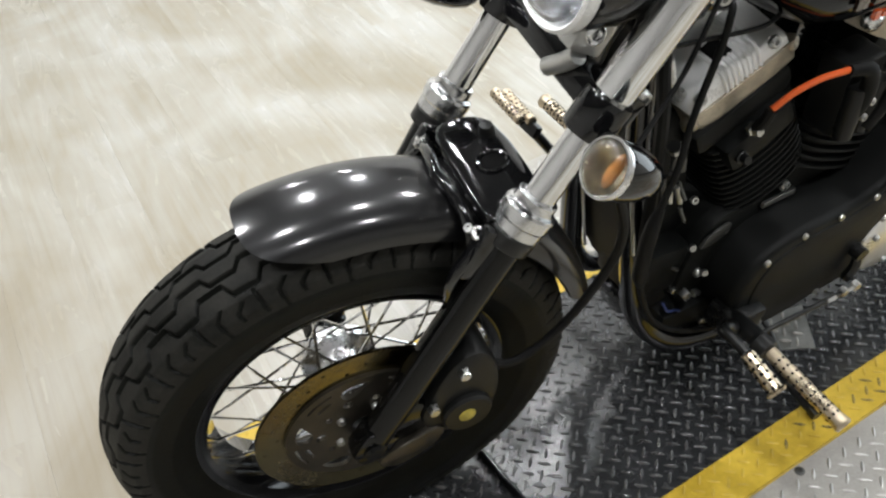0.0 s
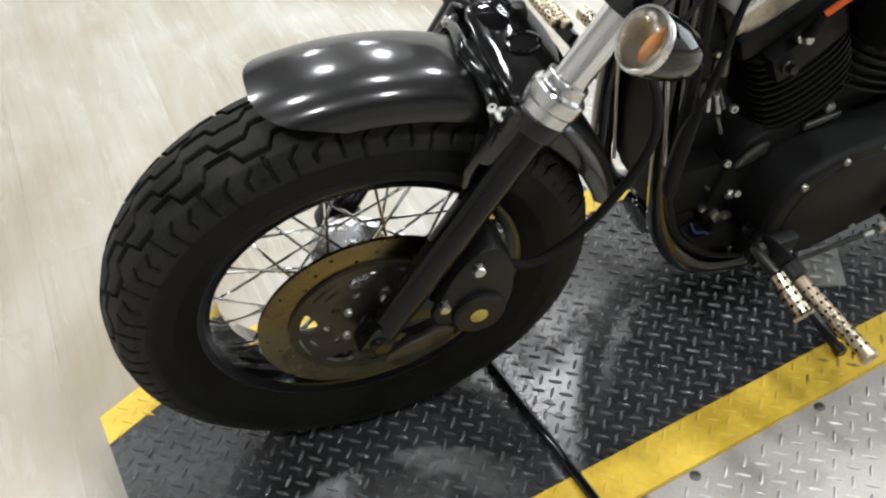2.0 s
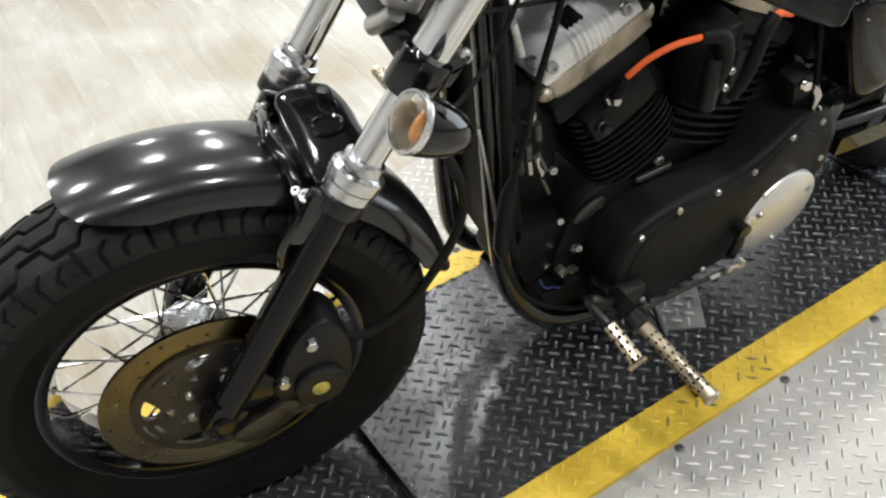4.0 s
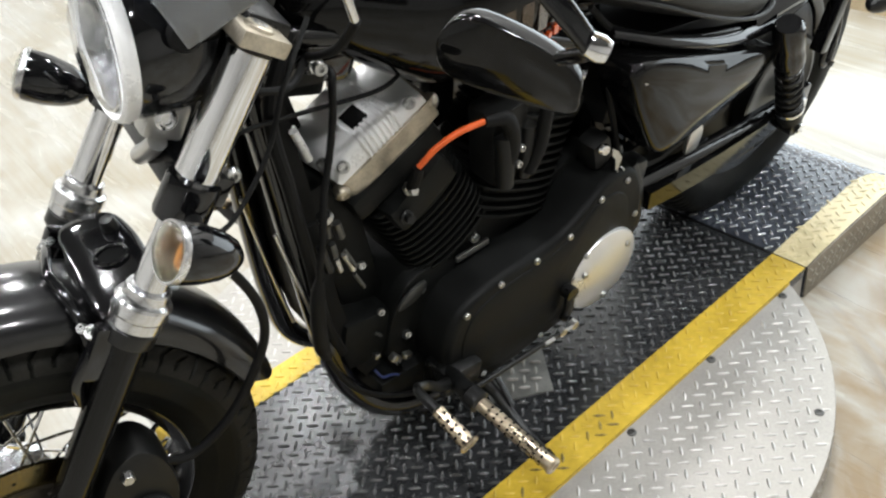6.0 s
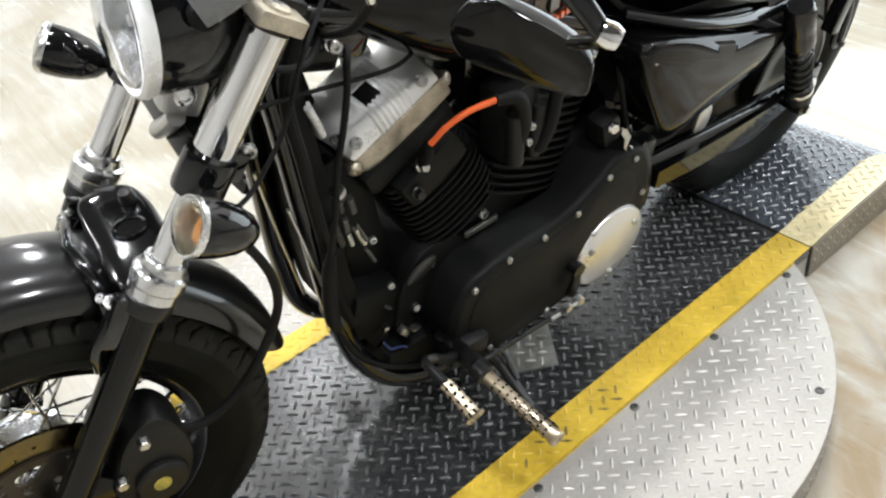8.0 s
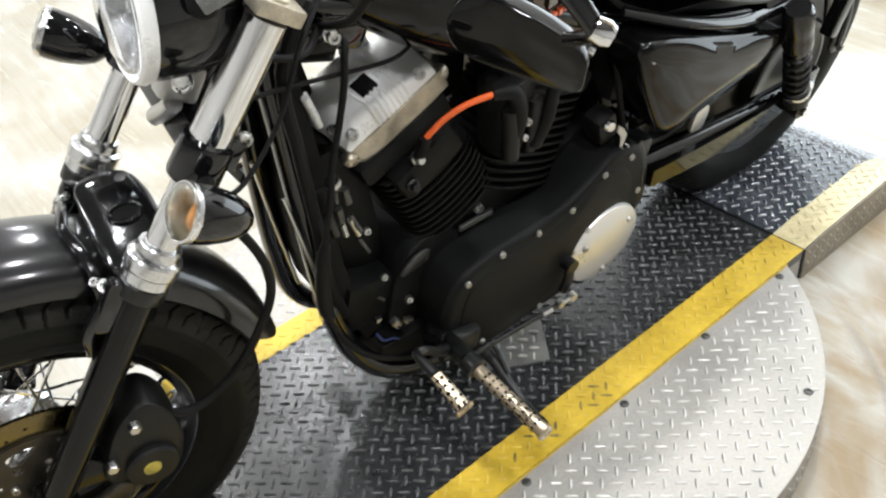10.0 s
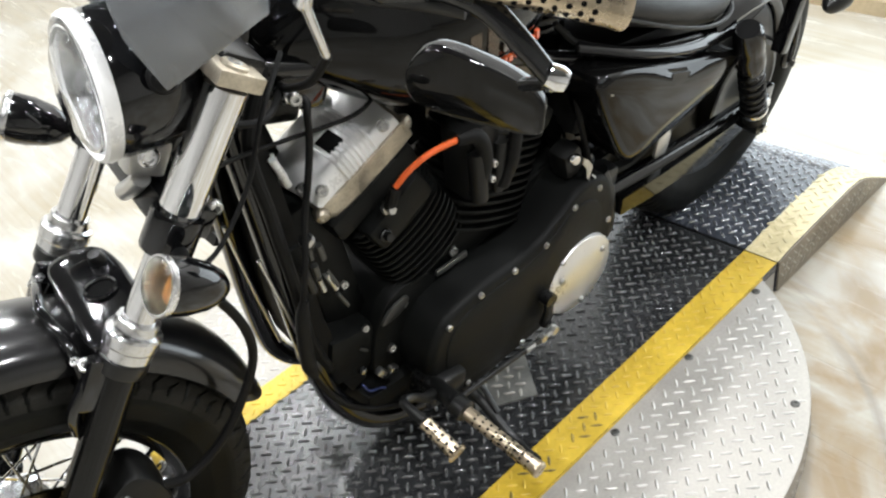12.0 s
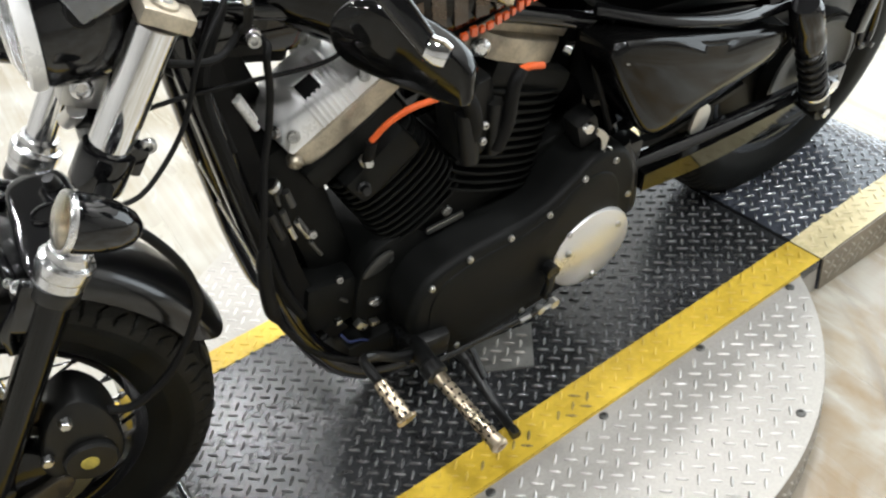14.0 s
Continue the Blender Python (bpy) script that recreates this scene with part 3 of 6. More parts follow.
for s in (-1, 1):
    bm = bm_new()
    add_tube(bm, [(.166, s * .082, .312), (.148, s * .088, .288), (.124, s * .092, .262), (.118, s * .09, .225)], .012, 12, radii=[.012, .013, .011, .008], flat=.7)
    add_box(bm, (.165, s * .092, .285), (.05, .018, .075), (0, 31, 0), .006)
    part("brace_leg", bm, PAINT, brace, m=F2B)
bm = bm_new()
add_prism(bm, round_outline([(.172, -.08), (.166, -.04), (.165, 0), (.166, .04), (.172, .08), (.20, .092), (.235, .08), (.248, .04), (.25, 0), (.248, -.04), (.235, -.08), (.20, -.092)], 4), .312, .330, "xy", .006, 3, .004)
plate = part("brace_plate", bm, PAINT, brace, "gloss black fork brace plate", F2B, angle=50)
bm = bm_new()
loop = [Vector((.211 + .018 * math.cos(a), -.004 + .015 * math.sin(a), .336)) for a in [2 * math.pi * i / 24 for i in range(25)]]
add_tube(bm, loop, .003, 8, False)
part("slot_rim", bm, PAINT, plate, m=F2B)
bm = bm_new()
add_prism(bm, [(p.x, p.y) for p in loop[:-1]], .33, .3362, "xy")
part("slot", bm, SEAL, plate, "dark slot in the brace", F2B)
for s in (-1, 1):
    put_bolt(brace, (.158, s * .083, .312), (-.3, s * .5, 1), BOLT_BIG, F2B)
    put_bolt(brace, (.15, s * .075, .316), (-.5, s * .4, 1), BOLT, F2B)
bm = bm_new()
add_lathe(bm, [(.010, 0), (.0105, .010), (.008, .020), (.0005, .021)], (.226, .045, .328), (-.1, 0, 1), 12)
part("brace_nut", bm, BLACK, brace, m=F2B)

# ---- brake caliper ----
bm = bm_new()
add_prism(bm, round_outline([(.07, .01), (.085, -.03), (.125, -.045), (.165, -.03), (.182, .02), (.178, .08), (.155, .12), (.125, .115), (.1, .085), (.082, .045)], 4), -.055, -.112, bevel=.01)
add_lathe(bm, [(.036, 0), (.036, .008), (.033, .012), (.024, .0125), (.0005, .0125)], (.132, -.111, .004), (0, -1, 0), 36)
add_box(bm, (.06, -.075, -.028), (.085, .045, .028), (0, -24, 0), .006)
caliper = part("brake_caliper", bm, PLASTIC, bike, "black brake caliper", F2B)
bm = bm_new()
add_lathe(bm, [(.012, 0), (.012, .0015), (.0005, .002)], (.130, -.1235, .007), (0, -1, 0), 20)
part("cap", bm, CAPDOT, caliper, "faded yellow paint mark", F2B)
for p in ((.128, -.112, .095), (.085, -.112, .036)):
    put_bolt(caliper, p, (0, -1, 0), hex_mesh(.0085, .011), F2B)
bm = bm_new()
add_prism(bm, round_outline([(.005, -.055), (.03, -.075), (.075, -.06), (.1, -.03), (.09, -.012), (.05, -.025), (.02, -.035)], 4), -.1, -.116, bevel=.004)
part("caliper_bracket", bm, CARRIER, caliper, "brownish metal caliper bracket", F2B)
# brake hose
bm = bm_new()
add_tube(bm, [(.165, -.098, .075), (.21, -.102, .06), (.275, -.1, .10), (.33, -.1, .19), (.335, -.11, .27), (.31, -.115, .35), (.275, -.125, .41)], .0062, 10)
part("brake_hose", bm, HOSE, caliper, "black rubber brake hose", F2B)

# ---- headlight ----
HL, HW = Vector((.276, .001, .588)), Vector((-.985, -.02, .15)).normalized()
bm = bm_new()
add_lathe(bm, [(.070, .0), (.072, -.03), (.070, -.065), (.06, -.1), (.035, -.12), (.0005, -.125)], HL, HW, 48, caps=False)
head = part("headlight", bm, PAINT, bike, "black headlight bucket", F2B)
bm = bm_new()
add_lathe(bm, [(.0715, -.006), (.0785, -.006), (.080, .001), (.078, .008), (.074, .011), (.071, .008), (.071, -.002)], HL, HW, 64, True)
part("trim_ring", bm, SATIN, head, "silver headlight trim ring", F2B)
bm = bm_new()
add_lathe(bm, [(.0705, .004), (.060, -.022), (.04, -.042), (.016, -.05), (.0005, -.05)], HL, HW, 48, caps=False)
part("reflector", bm, LAMP_INNER, head, "faceted bright headlight reflector", F2B)
bm = bm_new()
add_lathe(bm, [(.0712, .004), (.066, .013), (.045, .022), (.0005, .027), (.0005, .024), (.045, .019), (.065, .010), (.0705, .002)], HL, HW, 48, True)
lens = part("lens", bm, CLEAR, head, "clear glass headlight lens", F2B)
lens.visible_shadow = False
bm = bm_new()
add_lathe(bm, [(.012, -.05), (.012, -.03), (.006, -.012), (.0005, -.01)], HL, HW, 16)
part("bulb", bm, ALLOY, head, m=F2B)
# black shell round the back of the lamp
bm = bm_new()
add_lathe(bm, [(.075, -.006), (.0785, -.014), (.079, -.05), (.072, -.085), (.05, -.11), (.0005, -.12), (.0005, -.115), (.048, -.105), (.069, -.082), (.076, -.05)], HL, HW, 48, True)
part("lamp_shell", bm, PAINT, head, "gloss black lamp shell", F2B)
# flyscreen behind the lamp: an arch over the yoke
bm = bm_new()
rows = []
for i in range(13):
    f = i / 12
    base = Vector((.328, 0, .614)).lerp(Vector((.445, 0, .655)), f)
    ridge = Vector((.335, 0, .80)).lerp(Vector((.47, 0, .785)), f)
    row = []
    for q in range(29):
        v = -1 + q / 14
        e = (1 - abs(v) ** 2.4) ** .62
        p = base.lerp(ridge, e)
        row.append(Vector((p.x - .03 * math.sin(math.pi * e) * (1 - f), .095 * v, p.z)))
    inner = [Vector((p.x + .003, p.y * .965, p.z - .004)) for p in row[::-1]]
    rows.append(row + inner)
add_rings(bm, rows)
part("flyscreen", bm, SCREEN, head, "smoky grey plastic flyscreen", F2B, angle=50)
bm = bm_new()
add_box(bm, (.304, -.025, .505), (.045, .03, .042), (0, 30, 0), .006)
add_tube(bm, [(.29, -.035, .485), (.283, -.02, .468), (.275, 0, .45)], .011, 12)
bracket = part("headlight_bracket", bm, BRUSHED, head, "bright metal headlight mounting bracket", F2B)
bm = bm_new()
add_lathe(bm, [(.012, -.004), (.012, .004), (.009, .006), (.006, .006), (.0055, .003), (.0005, .003)], (.303, -.041, .512), (0, -1, .25), 20)
part("bracket_bolt", bm, CHROME, bracket, m=F2B)
bm = bm_new()
add_lathe(bm, [(.006, -.012), (.014, -.012), (.016, -.004), (.016, .006), (.012, .012), (.0005, .013)], (.332, -.078, .618), (-.25, -1, .3), 18)
part("screen_grommet", bm, HOSE, head, "black rubber screen grommet", F2B)

# ---- front turn signals ----
for s in (-1, 1):
    c, w = Vector((.249, -.180, .464) if s < 0 else (.214, .205, .462)), Vector((-.83, -.01, .557) if s < 0 else (-.80, .42, .42)).normalized()
    bm = bm_new()
    add_lathe(bm, [(.027, .0018), (.03015, .0018), (.03105, -.0054), (.03015, -.0234), (.02565, -.045), (.01845, -.0612), (.009, -.0702), (.00045, -.0729)], c, w, 36, caps=False)
    sig = part("turn_signal", bm, PAINT, bike, "bullet-shaped black turn signal with amber bulb", F2B)
    bm = bm_new()
    add_lathe(bm, [(.02925, .0009), (.03168, .0009), (.03222, .0045), (.03132, .0081), (.02925, .0081)], c, w, 40, True)
    part("trim_ring", bm, ALLOY, sig, "silver lens ring", F2B)
    bm = bm_new()
    add_lathe(bm, [(.02952, .0054), (.02862, .009), (.0234, .01215), (.0135, .0144), (.00045, .0153), (.00045, .01305), (.0126, .01215), (.02205, .01008), (.027, .0072), (.02745, .0054)], c, w, 36, True)
    lz = part("lens", bm, SMOKE, sig, "smoky clear turn signal lens", F2B)
    lz.visible_shadow = False
    bm = bm_new()
    up = Vector((.576, 0, .805))
    add_tube(bm, [c - w * .012 + up * .02, c - w * .009 + up * .012, c - w * .008, c - w * .009 - up * .012, c - w * .012 - up * .02], .006, 14, radii=[.003, .006, .0065, .006, .003])
    part("bulb", bm, AMBER, sig, "amber glass bulb", F2B)
    bm = bm_new()
    add_lathe(bm, [(.0279, .0045), (.0262, -.012), (.018, -.027), (.00045, -.033)], c, w, 32, caps=False)
    part("reflector", bm, SIGNAL_INNER, sig, "amber-tinted signal reflector", F2B)
    bm = bm_new()
    add_tube(bm, [c - w * .03 + Vector((0, -s * .015, .0)), fork_at(.432, s, .0, .142), fork_at(.435, s, .005, .128)], .0095, 12)
    part("stem", bm, BLACK, sig, m=F2B)

# ---- handlebar, grip, mirror ----
G_END, G_IN = Vector((.537, -.49, 1.070)), Vector((.455, -.403, 1.099))
bm = bm_new()
add_tube(bm, [G_IN + (G_END - G_IN) * .9, G_IN, Vector((.415, -.345, 1.128)), Vector((.385, -.27, 1.13)), Vector((.385, -.14, 1.05)), Vector((.41, 0, .965)), Vector((.435, .14, 1.0)), Vector((.47, .27, 1.06)), Vector((.53, .37, 1.07)), Vector((.62, .45, 1.03))], .0127, 16)
bars = part("handlebar", bm, BLACK, bike, "black handlebar")


def perforated(a, b, r0, r1, rows, per, parent, name, label, flare=0.0, hole=.0032, span=.7):
    """A metal sleeve with rows of dark round holes."""
    a, b = Vector(a), Vector(b)
    L = (b - a).length
    bm = bm_new()
    add_lathe(bm, [(r0 * .8, 0), (r0, .002), (r0, L * .2), (r1, L * .9), (r1 + flare, L - .004), (r1 + flare - .002, L), (r1 * .55, L), (r1 * .5, L - .008), (.0005, L - .008)], a, b - a, 32)
    sleeve = part(name, bm, PEG, parent, label)
    bm = bm_new()
    m = along(a, b)
    for i in range(per):
        for j in range(rows):
            t = 2 * math.pi * (j + .5 * (i % 2)) / rows
            z = L * (.16 + span * i / max(1, per - 1))
            r = r0 + (r1 - r0) * max(0, z / L - .2) / .7
            c = m @ Vector((r * math.cos(t), r * math.sin(t), z))
            w = m.to_3x3() @ Vector((math.cos(t), math.sin(t), 0))
            add_lathe(bm, [(hole, -.003), (hole, .0006), (.0004, .0007)], c, w, 8)
    tagged(part("perforation", bm, SEAL, sleeve), "dark drilled holes", kind="stuff")
    return sleeve


perforated(G_IN, G_END, .0185, .0185, 13, 8, bars, "grip", "warm metal grip with drilled holes", .001, .0025, .60)
bm = bm_new()
add_lathe(bm, [(.013, -.004), (.0235, -.004), (.0245, .0), (.0245, .018), (.0225, .02), (.0225, .028), (.0245, .03), (.0245, .042), (.022, .046), (.013, .046)], G_IN + Vector((.001, .002, 0)), Vector((.415, -.345, 1.122)) - G_IN, 28)
housing = part("switch_housing", bm, PLASTIC, bars, "black switch housing and clutch perch")
# clutch perch plate and the lever that leaves it
bm = bm_new()
add_tube(bm, [(.418, -.245, 1.054), (.428, -.275, 1.072), (.44, -.31, 1.078), (.458, -.345, 1.075)], .015, 18, radii=[.008, .024, .032, .022], flat=.45)
part("clutch_perch", bm, PAINT, bars, "gloss black clutch lever perch")
bm = bm_new()
add_tube(bm, [(.425, -.222, 1.035), (.445, -.28, 1.038), (.462, -.33, 1.046), (.482, -.362, 1.044)], .0085, 12, radii=[.008, .0095, .010, .011], flat=.8)
part("clutch_lever", bm, BLACK, bars, "black clutch lever")
bm = bm_new()
add_tube(bm, [(.430, -.352, 1.083), (.444, -.385, 1.083), (.456, -.412, 1.072), (.466, -.441, 1.048), (.476, -.465, 1.022)], .010, 14, radii=[.013, .0125, .0115, .0105, .009], flat=.75)
part("mirror_stem", bm, PAINT, bars, "gloss black mirror stem")
bm = bm_new()
add_lathe(bm, [(.006, -.006), (.0105, -.006), (.0115, .004), (.009, .011), (.0005, .013)], (.476, -.468, 1.024), (.55, -.75, -.35), 16)
add_tube(bm, [(.478, -.466, 1.02), (.505, -.435, .99), (.53, -.39, .955)], .007, 12)
part("mirror_joint", bm, CHROME, bars, "chrome mirror joint")
# mirror body: a rounded shell seen from behind, glass on its far side
mc = Vector((.537, -.325, .925))
mx, my = Vector((.55, -.80, -.24)).normalized(), Vector((.1, -.1, .98))
my = (my - mx * my.dot(mx)).normalized()
mz = mx.cross(my)
shape = round_outline([(-.072, -.012), (-.067, .016), (-.047, .031), (.0, .029), (.042, .021), (.066, .009), (.073, -.010), (.069, -.032), (.0, -.039), (-.054, -.036)], 4)
bm = bm_new()
rows = []
for f, d in ((.97, .016), (1, .014), (1, .002), (.96, -.010), (.82, -.020), (.5, -.026)):
    rows.append([mc + mx * (x * f) + my * (z * f) + mz * d for x, z in shape])
add_rings(bm, rows)
part("mirror", bm, TANK, bars, "gloss black rounded mirror shell", angle=50)
bm = bm_new()
add_lathe(bm, [(.0052, 0), (.0052, .065), (.0035, .068), (.0005, .068)], (.413, -.219, 1.022), (.25, -.02, -.96), 12)
add_lathe(bm, [(.006, -.022), (.0085, -.014), (.0085, .004), (.006, .008)], (.413, -.219, 1.024), (-.06, -.01, -.99), 10)
add_lathe(bm, [(.0005, -.005), (.006, -.005), (.0065, 0), (.006, .005), (.0005, .006)], (.404, -.235, 1.05), (.3, -.5, .8), 14)
add_box(bm, (.407, -.226, 1.036), (.008, .010, .028), (10, 20, 0), .003)
part("cable_adjuster", bm, ALLOY, bars, "bare metal cable adjuster")
bm = bm_new()
add_tube(bm, [(.41, 0, .965), (.405, 0, .91), (.40, 0, .86)], .022, 14)
add_box(bm, (.41, 0, .9), (.05, .13, .07), (0, 31, 0), .012)
add_box(bm, (.385, -.02, .93), (.05, .09, .05), (0, 31, 0), .01)
part("riser", bm, PLASTIC, bars, "black handlebar riser and gauge mount")

# ---- frame ----
bm = bm_new()
for s in (-1, 1):
    k = .055 if s < 0 else .068
    add_tube(bm, [(.405, s * .03, .83), (.415, s * k * .76, .70), (.43, s * k, .52), (.447, s * (k + .012), .36), (.475, s * (k + .022), .235), (.54, s * .1, .155), (.66, s * .112, .125), (.85, s * .115, .12), (1.03, s * .115, .15), (1.09, s * .1, .26), (1.06, s * .08, .42)], .0185, 14)
    add_tube(bm, [(.42, s * .035, .86), (.6, s * .055, .80), (.85, s * .06, .70), (1.05, s * .085, .62), (1.3, s * .115, .56), (1.42, s * .125, .55)], .014, 12)
add_lathe(bm, [(.02, -.1), (.037, -.1), (.038, -.08), (.034, -.06), (.034, .06), (.038, .08), (.037, .1), (.02, .1)], F2B @ fork_at(.51, 0, .03), F2B.to_3x3() @ W_UP, 28)
add_box(bm, (.5, 0, .80), (.14, .07, .07), (0, 20, 0), .015)
add_box(bm, (.80, .03, .69), (.26, .04, .15), (0, 8, 0), .01)
add_box(bm, (.745, .02, .61), (.15, .06, .16), (0, 0, 0), .02)
part("frame", bm, PAINT, bike, "gloss black tubular frame")
bm = bm_new()
rows = []
for x, z, lo, hi in ((.425, .80, -.02, .03), (.436, .70, -.036, .048), (.446, .60, -.044, .06), (.452, .52, -.05, .066), (.464, .40, -.055, .07), (.482, .30, -.06, .075), (.52, .225, -.07, .085)):
    rows.append([(x - .008, lo, z), (x - .012, (lo + hi) / 2, z), (x - .008, hi, z), (x + .022, hi, z + .01), (x + .022, lo, z + .01)])
add_rings(bm, rows)
part("electrical_caddy", bm, HOSE, bike, "black electrical caddy between the frame tubes", angle=25)

# ---- engine ----
bm = bm_new()
add_prism(bm, round_outline([(.565, .2), (.575, .30), (.6, .37), (.66, .405), (.74, .415), (.83, .41), (.93, .42), (1.03, .43), (1.08, .36), (1.08, .2), (1.0, .14), (.8, .12), (.65, .13)], 3), .09, -.066, bevel=.01)
crank = part("crankcase", bm, POWDER, bike, "black powder-coated crankcase")
bm = bm_new()
add_prism(bm, round_outline([(.555, .235), (.565, .31), (.595, .372), (.65, .385), (.70, .36), (.69, .25), (.64, .19), (.585, .185)], 4), -.05, -.075, bevel=.006)
part("crankcase_cover", bm, POWDER, crank, "black crankcase side cover")
for p in ((.623, -.074, .354), (.593, -.074, .27), (.66, -.074, .205)):
    put_bolt(crank, p, (0, -1, 0), BOLT_BIG)
put_bolt(crank, (.733, -.078, .398), (0, -1, 0), BOLT_BIG)
bm = bm_new()
add_box(bm, (.73, -.08, .372), (.07, .006, .012), (0, 0, 0), .002)
part("name_strip", bm, STEEL, crank, "bright machined metal strip")

outline = round_outline([(.612, .235), (.622, .295), (.652, .335), (.70, .352), (.76, .357), (.82, .355), (.88, .364), (.93, .392), (.975, .42), (1.03, .42), (1.068, .385), (1.085, .32), (1.083, .245), (1.055, .185), (1.0, .148), (.92, .132), (.83, .125), (.74, .122), (.67, .14), (.63, .18)], 4)
bm = bm_new()
add_prism(bm, outline, -.06, -.148, bevel=.016, seg=4)
primary = part("primary_cover", bm, POWDER, bike, "black powder-coated primary drive cover")
bm = bm_new()
inner = [(.83 + (x - .83) * .84, .255 + (z - .255) * .80) for x, z in outline]
add_prism(bm, inner, -.14, -.1505, bevel=.003, seg=3, crown=.005)
part("primary_panel", bm, POWDER, primary, "raised black cover panel")
for x, z in ((.657, .324), (.73, .345), (.811, .344), (.889, .351), (.96, .392), (1.025, .398), (.70, .148), (.84, .142), (.635, .2), (1.065, .3)):
    put_bolt(primary, (x, -.146, z), (0, -1, 0))
for p in ((.905, -.152, .245), (.93, -.154, .285)):
    put_bolt(primary, p, (0, -1, 0), bolt_mesh("bolt", .005, .006))
DERBY = Vector((.983, -.15, .219))
bm = bm_new()
add_lathe(bm, [(.086, -.012), (.086, .004), (.0845, .007), (.079, .0095), (.05, .014), (.02, .016), (.0005, .0165)], DERBY, (-.02, -1, -.02), 72)
derby = part("derby_cover", bm, DOME, bike, "domed polished alloy derby cover")
for a in (35, 155, 275):
    put_bolt(derby, DERBY + Vector((.064 * math.cos(radians(a)), -.0115, .064 * math.sin(radians(a)))), (0, -1, 0))


def finned(name, base, top, half_u, half_y, count, label):
    """A cylinder of stacked cooling fins between two points of the side view."""
    a, b = Vector((base[0], 0, base[1])), Vector((top[0], 0, top[1]))
    v = (b - a).normalized()
    u = Vector((v.z, 0, -v.x))
    L = (b - a).length
    sect = round_outline([(half_u, 0), (half_u * .9, half_y * .8), (0, half_y), (-half_u * .9, half_y * .8), (-half_u, 0), (-half_u * .9, -half_y * .8), (0, -half_y), (half_u * .9, -half_y * .8)], 4)
    bm = bm_new()

    def ring(f, h):
        return [a + u * (p * f) + Vector((0, q * f, 0)) + v * h for p, q in sect]

    rings = [ring(.86, 0)]
    for i in range(count):
        h = L * (i + .25) / count
        t = L / count * .32
        taper = 1 - .08 * (i / count)
        rings += [ring(.84 * taper, h), ring(.99 * taper, h), ring(1.0 * taper, h + t * .5), ring(.99 * taper, h + t), ring(.84 * taper, h + t)]
    rings.append(ring(.82, L))
    add_rings(bm, rings)
    return part(name, bm, POWDER, bike, label, angle=25)


def rocker(name, mid, tilt, lean_front, label):
    """A rocker box on a tilted head: a tan-toned lower box, a polished ribbed cover."""
    u = Vector((math.cos(radians(tilt)), 0, math.sin(radians(tilt))))
    v = Vector((-u.z, 0, u.x))
    m = Matrix.Translation((mid[0], 0, mid[1])) @ Matrix((u, Vector((0, 1, 0)), v)).transposed().to_4x4()
    bm = bm_new()
    add_prism(bm, round_outline([(-.098, -.02), (-.1, .02), (-.085, .045), (-.05, .06), (0, .064), (.05, .06), (.085, .045), (.1, .02), (.098, -.02), (.08, -.05), (.05, -.068), (0, -.072), (-.05, -.068), (-.08, -.05)], 3), -.012, .026, "xy", .006)
    low = part(name, bm, DULL, bike, label, m)
    return low, m


finned("front_cylinder", (.706, .40), (.623, .565), .086, .084, 12, "black finned front cylinder")
finned("rear_cylinder", (.818, .395), (.893, .565), .099, .092, 12, "black finned rear cylinder")
bm = bm_new()
add_box(bm, (.602, 0, .588), (.17, .13, .045), (0, -24, 0), .014)
add_box(bm, (.63, -.06, .545), (.12, .05, .06), (0, -30, 0), .014)
part("cylinder_head", bm, POWDER, bike, "black front cylinder head")
bm = bm_new()
add_box(bm, (.9, 0, .572), (.17, .15, .045), (0, 30, 0), .014)
part("cylinder_head", bm, POWDER, bike, "black rear cylinder head")

# front rocker box: a tan-toned lower box and a bright cover with a square window and ribs
u = Vector((math.cos(radians(24)), 0, math.sin(radians(24))))
fm = Matrix.Translation((.588, 0, .644)) @ Matrix((u, Vector((0, 1, 0)), Vector((-u.z, 0, u.x)))).transposed().to_4x4()
bm = bm_new()
add_prism(bm, round_outline([(-.088, -.03), (-.09, 0), (-.088, .06), (-.075, .088), (0, .092), (.075, .09), (.088, .07), (.088, -.04), (.075, -.056), (0, -.058), (-.075, -.054)], 3), -.036, 0, "xy", .003)
front_box = part("rocker_box", bm, DULL, bike, "tan-toned alloy front rocker box", fm)
bm = bm_new()
prof = [(-.086, .0005), (-.088, .008), (-.074, .03), (-.055, .04), (.024, .04), (.03, .036), (.034, .027), (.062, .024), (.078, .016), (.08, .0005)]
add_rings(bm, [[(x * g, y, .0005 + (z - .0005) * f) for x, z in prof] for y, f, g in ((-.054, .3, .97), (-.051, .72, .99), (-.045, .92, 1), (-.037, 1, 1), (.015, 1, 1.06), (.045, .97, 1.05), (.062, .85, .96), (.07, .3, .88))])
part("rocker_cover", bm, SATIN, front_box, "polished alloy rocker cover", fm, angle=40)
for i in range(8):
    bm = bm_new()
    x = -.029 + i * .0082
    y0 = -.036 if x < .006 else .03
    add_tube(bm, [(x, y0, .0395), (x, -.036, .0405), (x, -.0475, .0365), (x, -.0535, .027), (x, -.0565, .004)], .0027, 8, steps=4)
    part("rib", bm, SATIN, front_box, m=fm)
bm = bm_new()
add_box(bm, (-.0105, -.0175, .031), (.028, .035, .02), (0, 0, 0))
part("rocker_recess", bm, SEAL, front_box, "dark square recess", fm, smooth=False)
bm = bm_new()
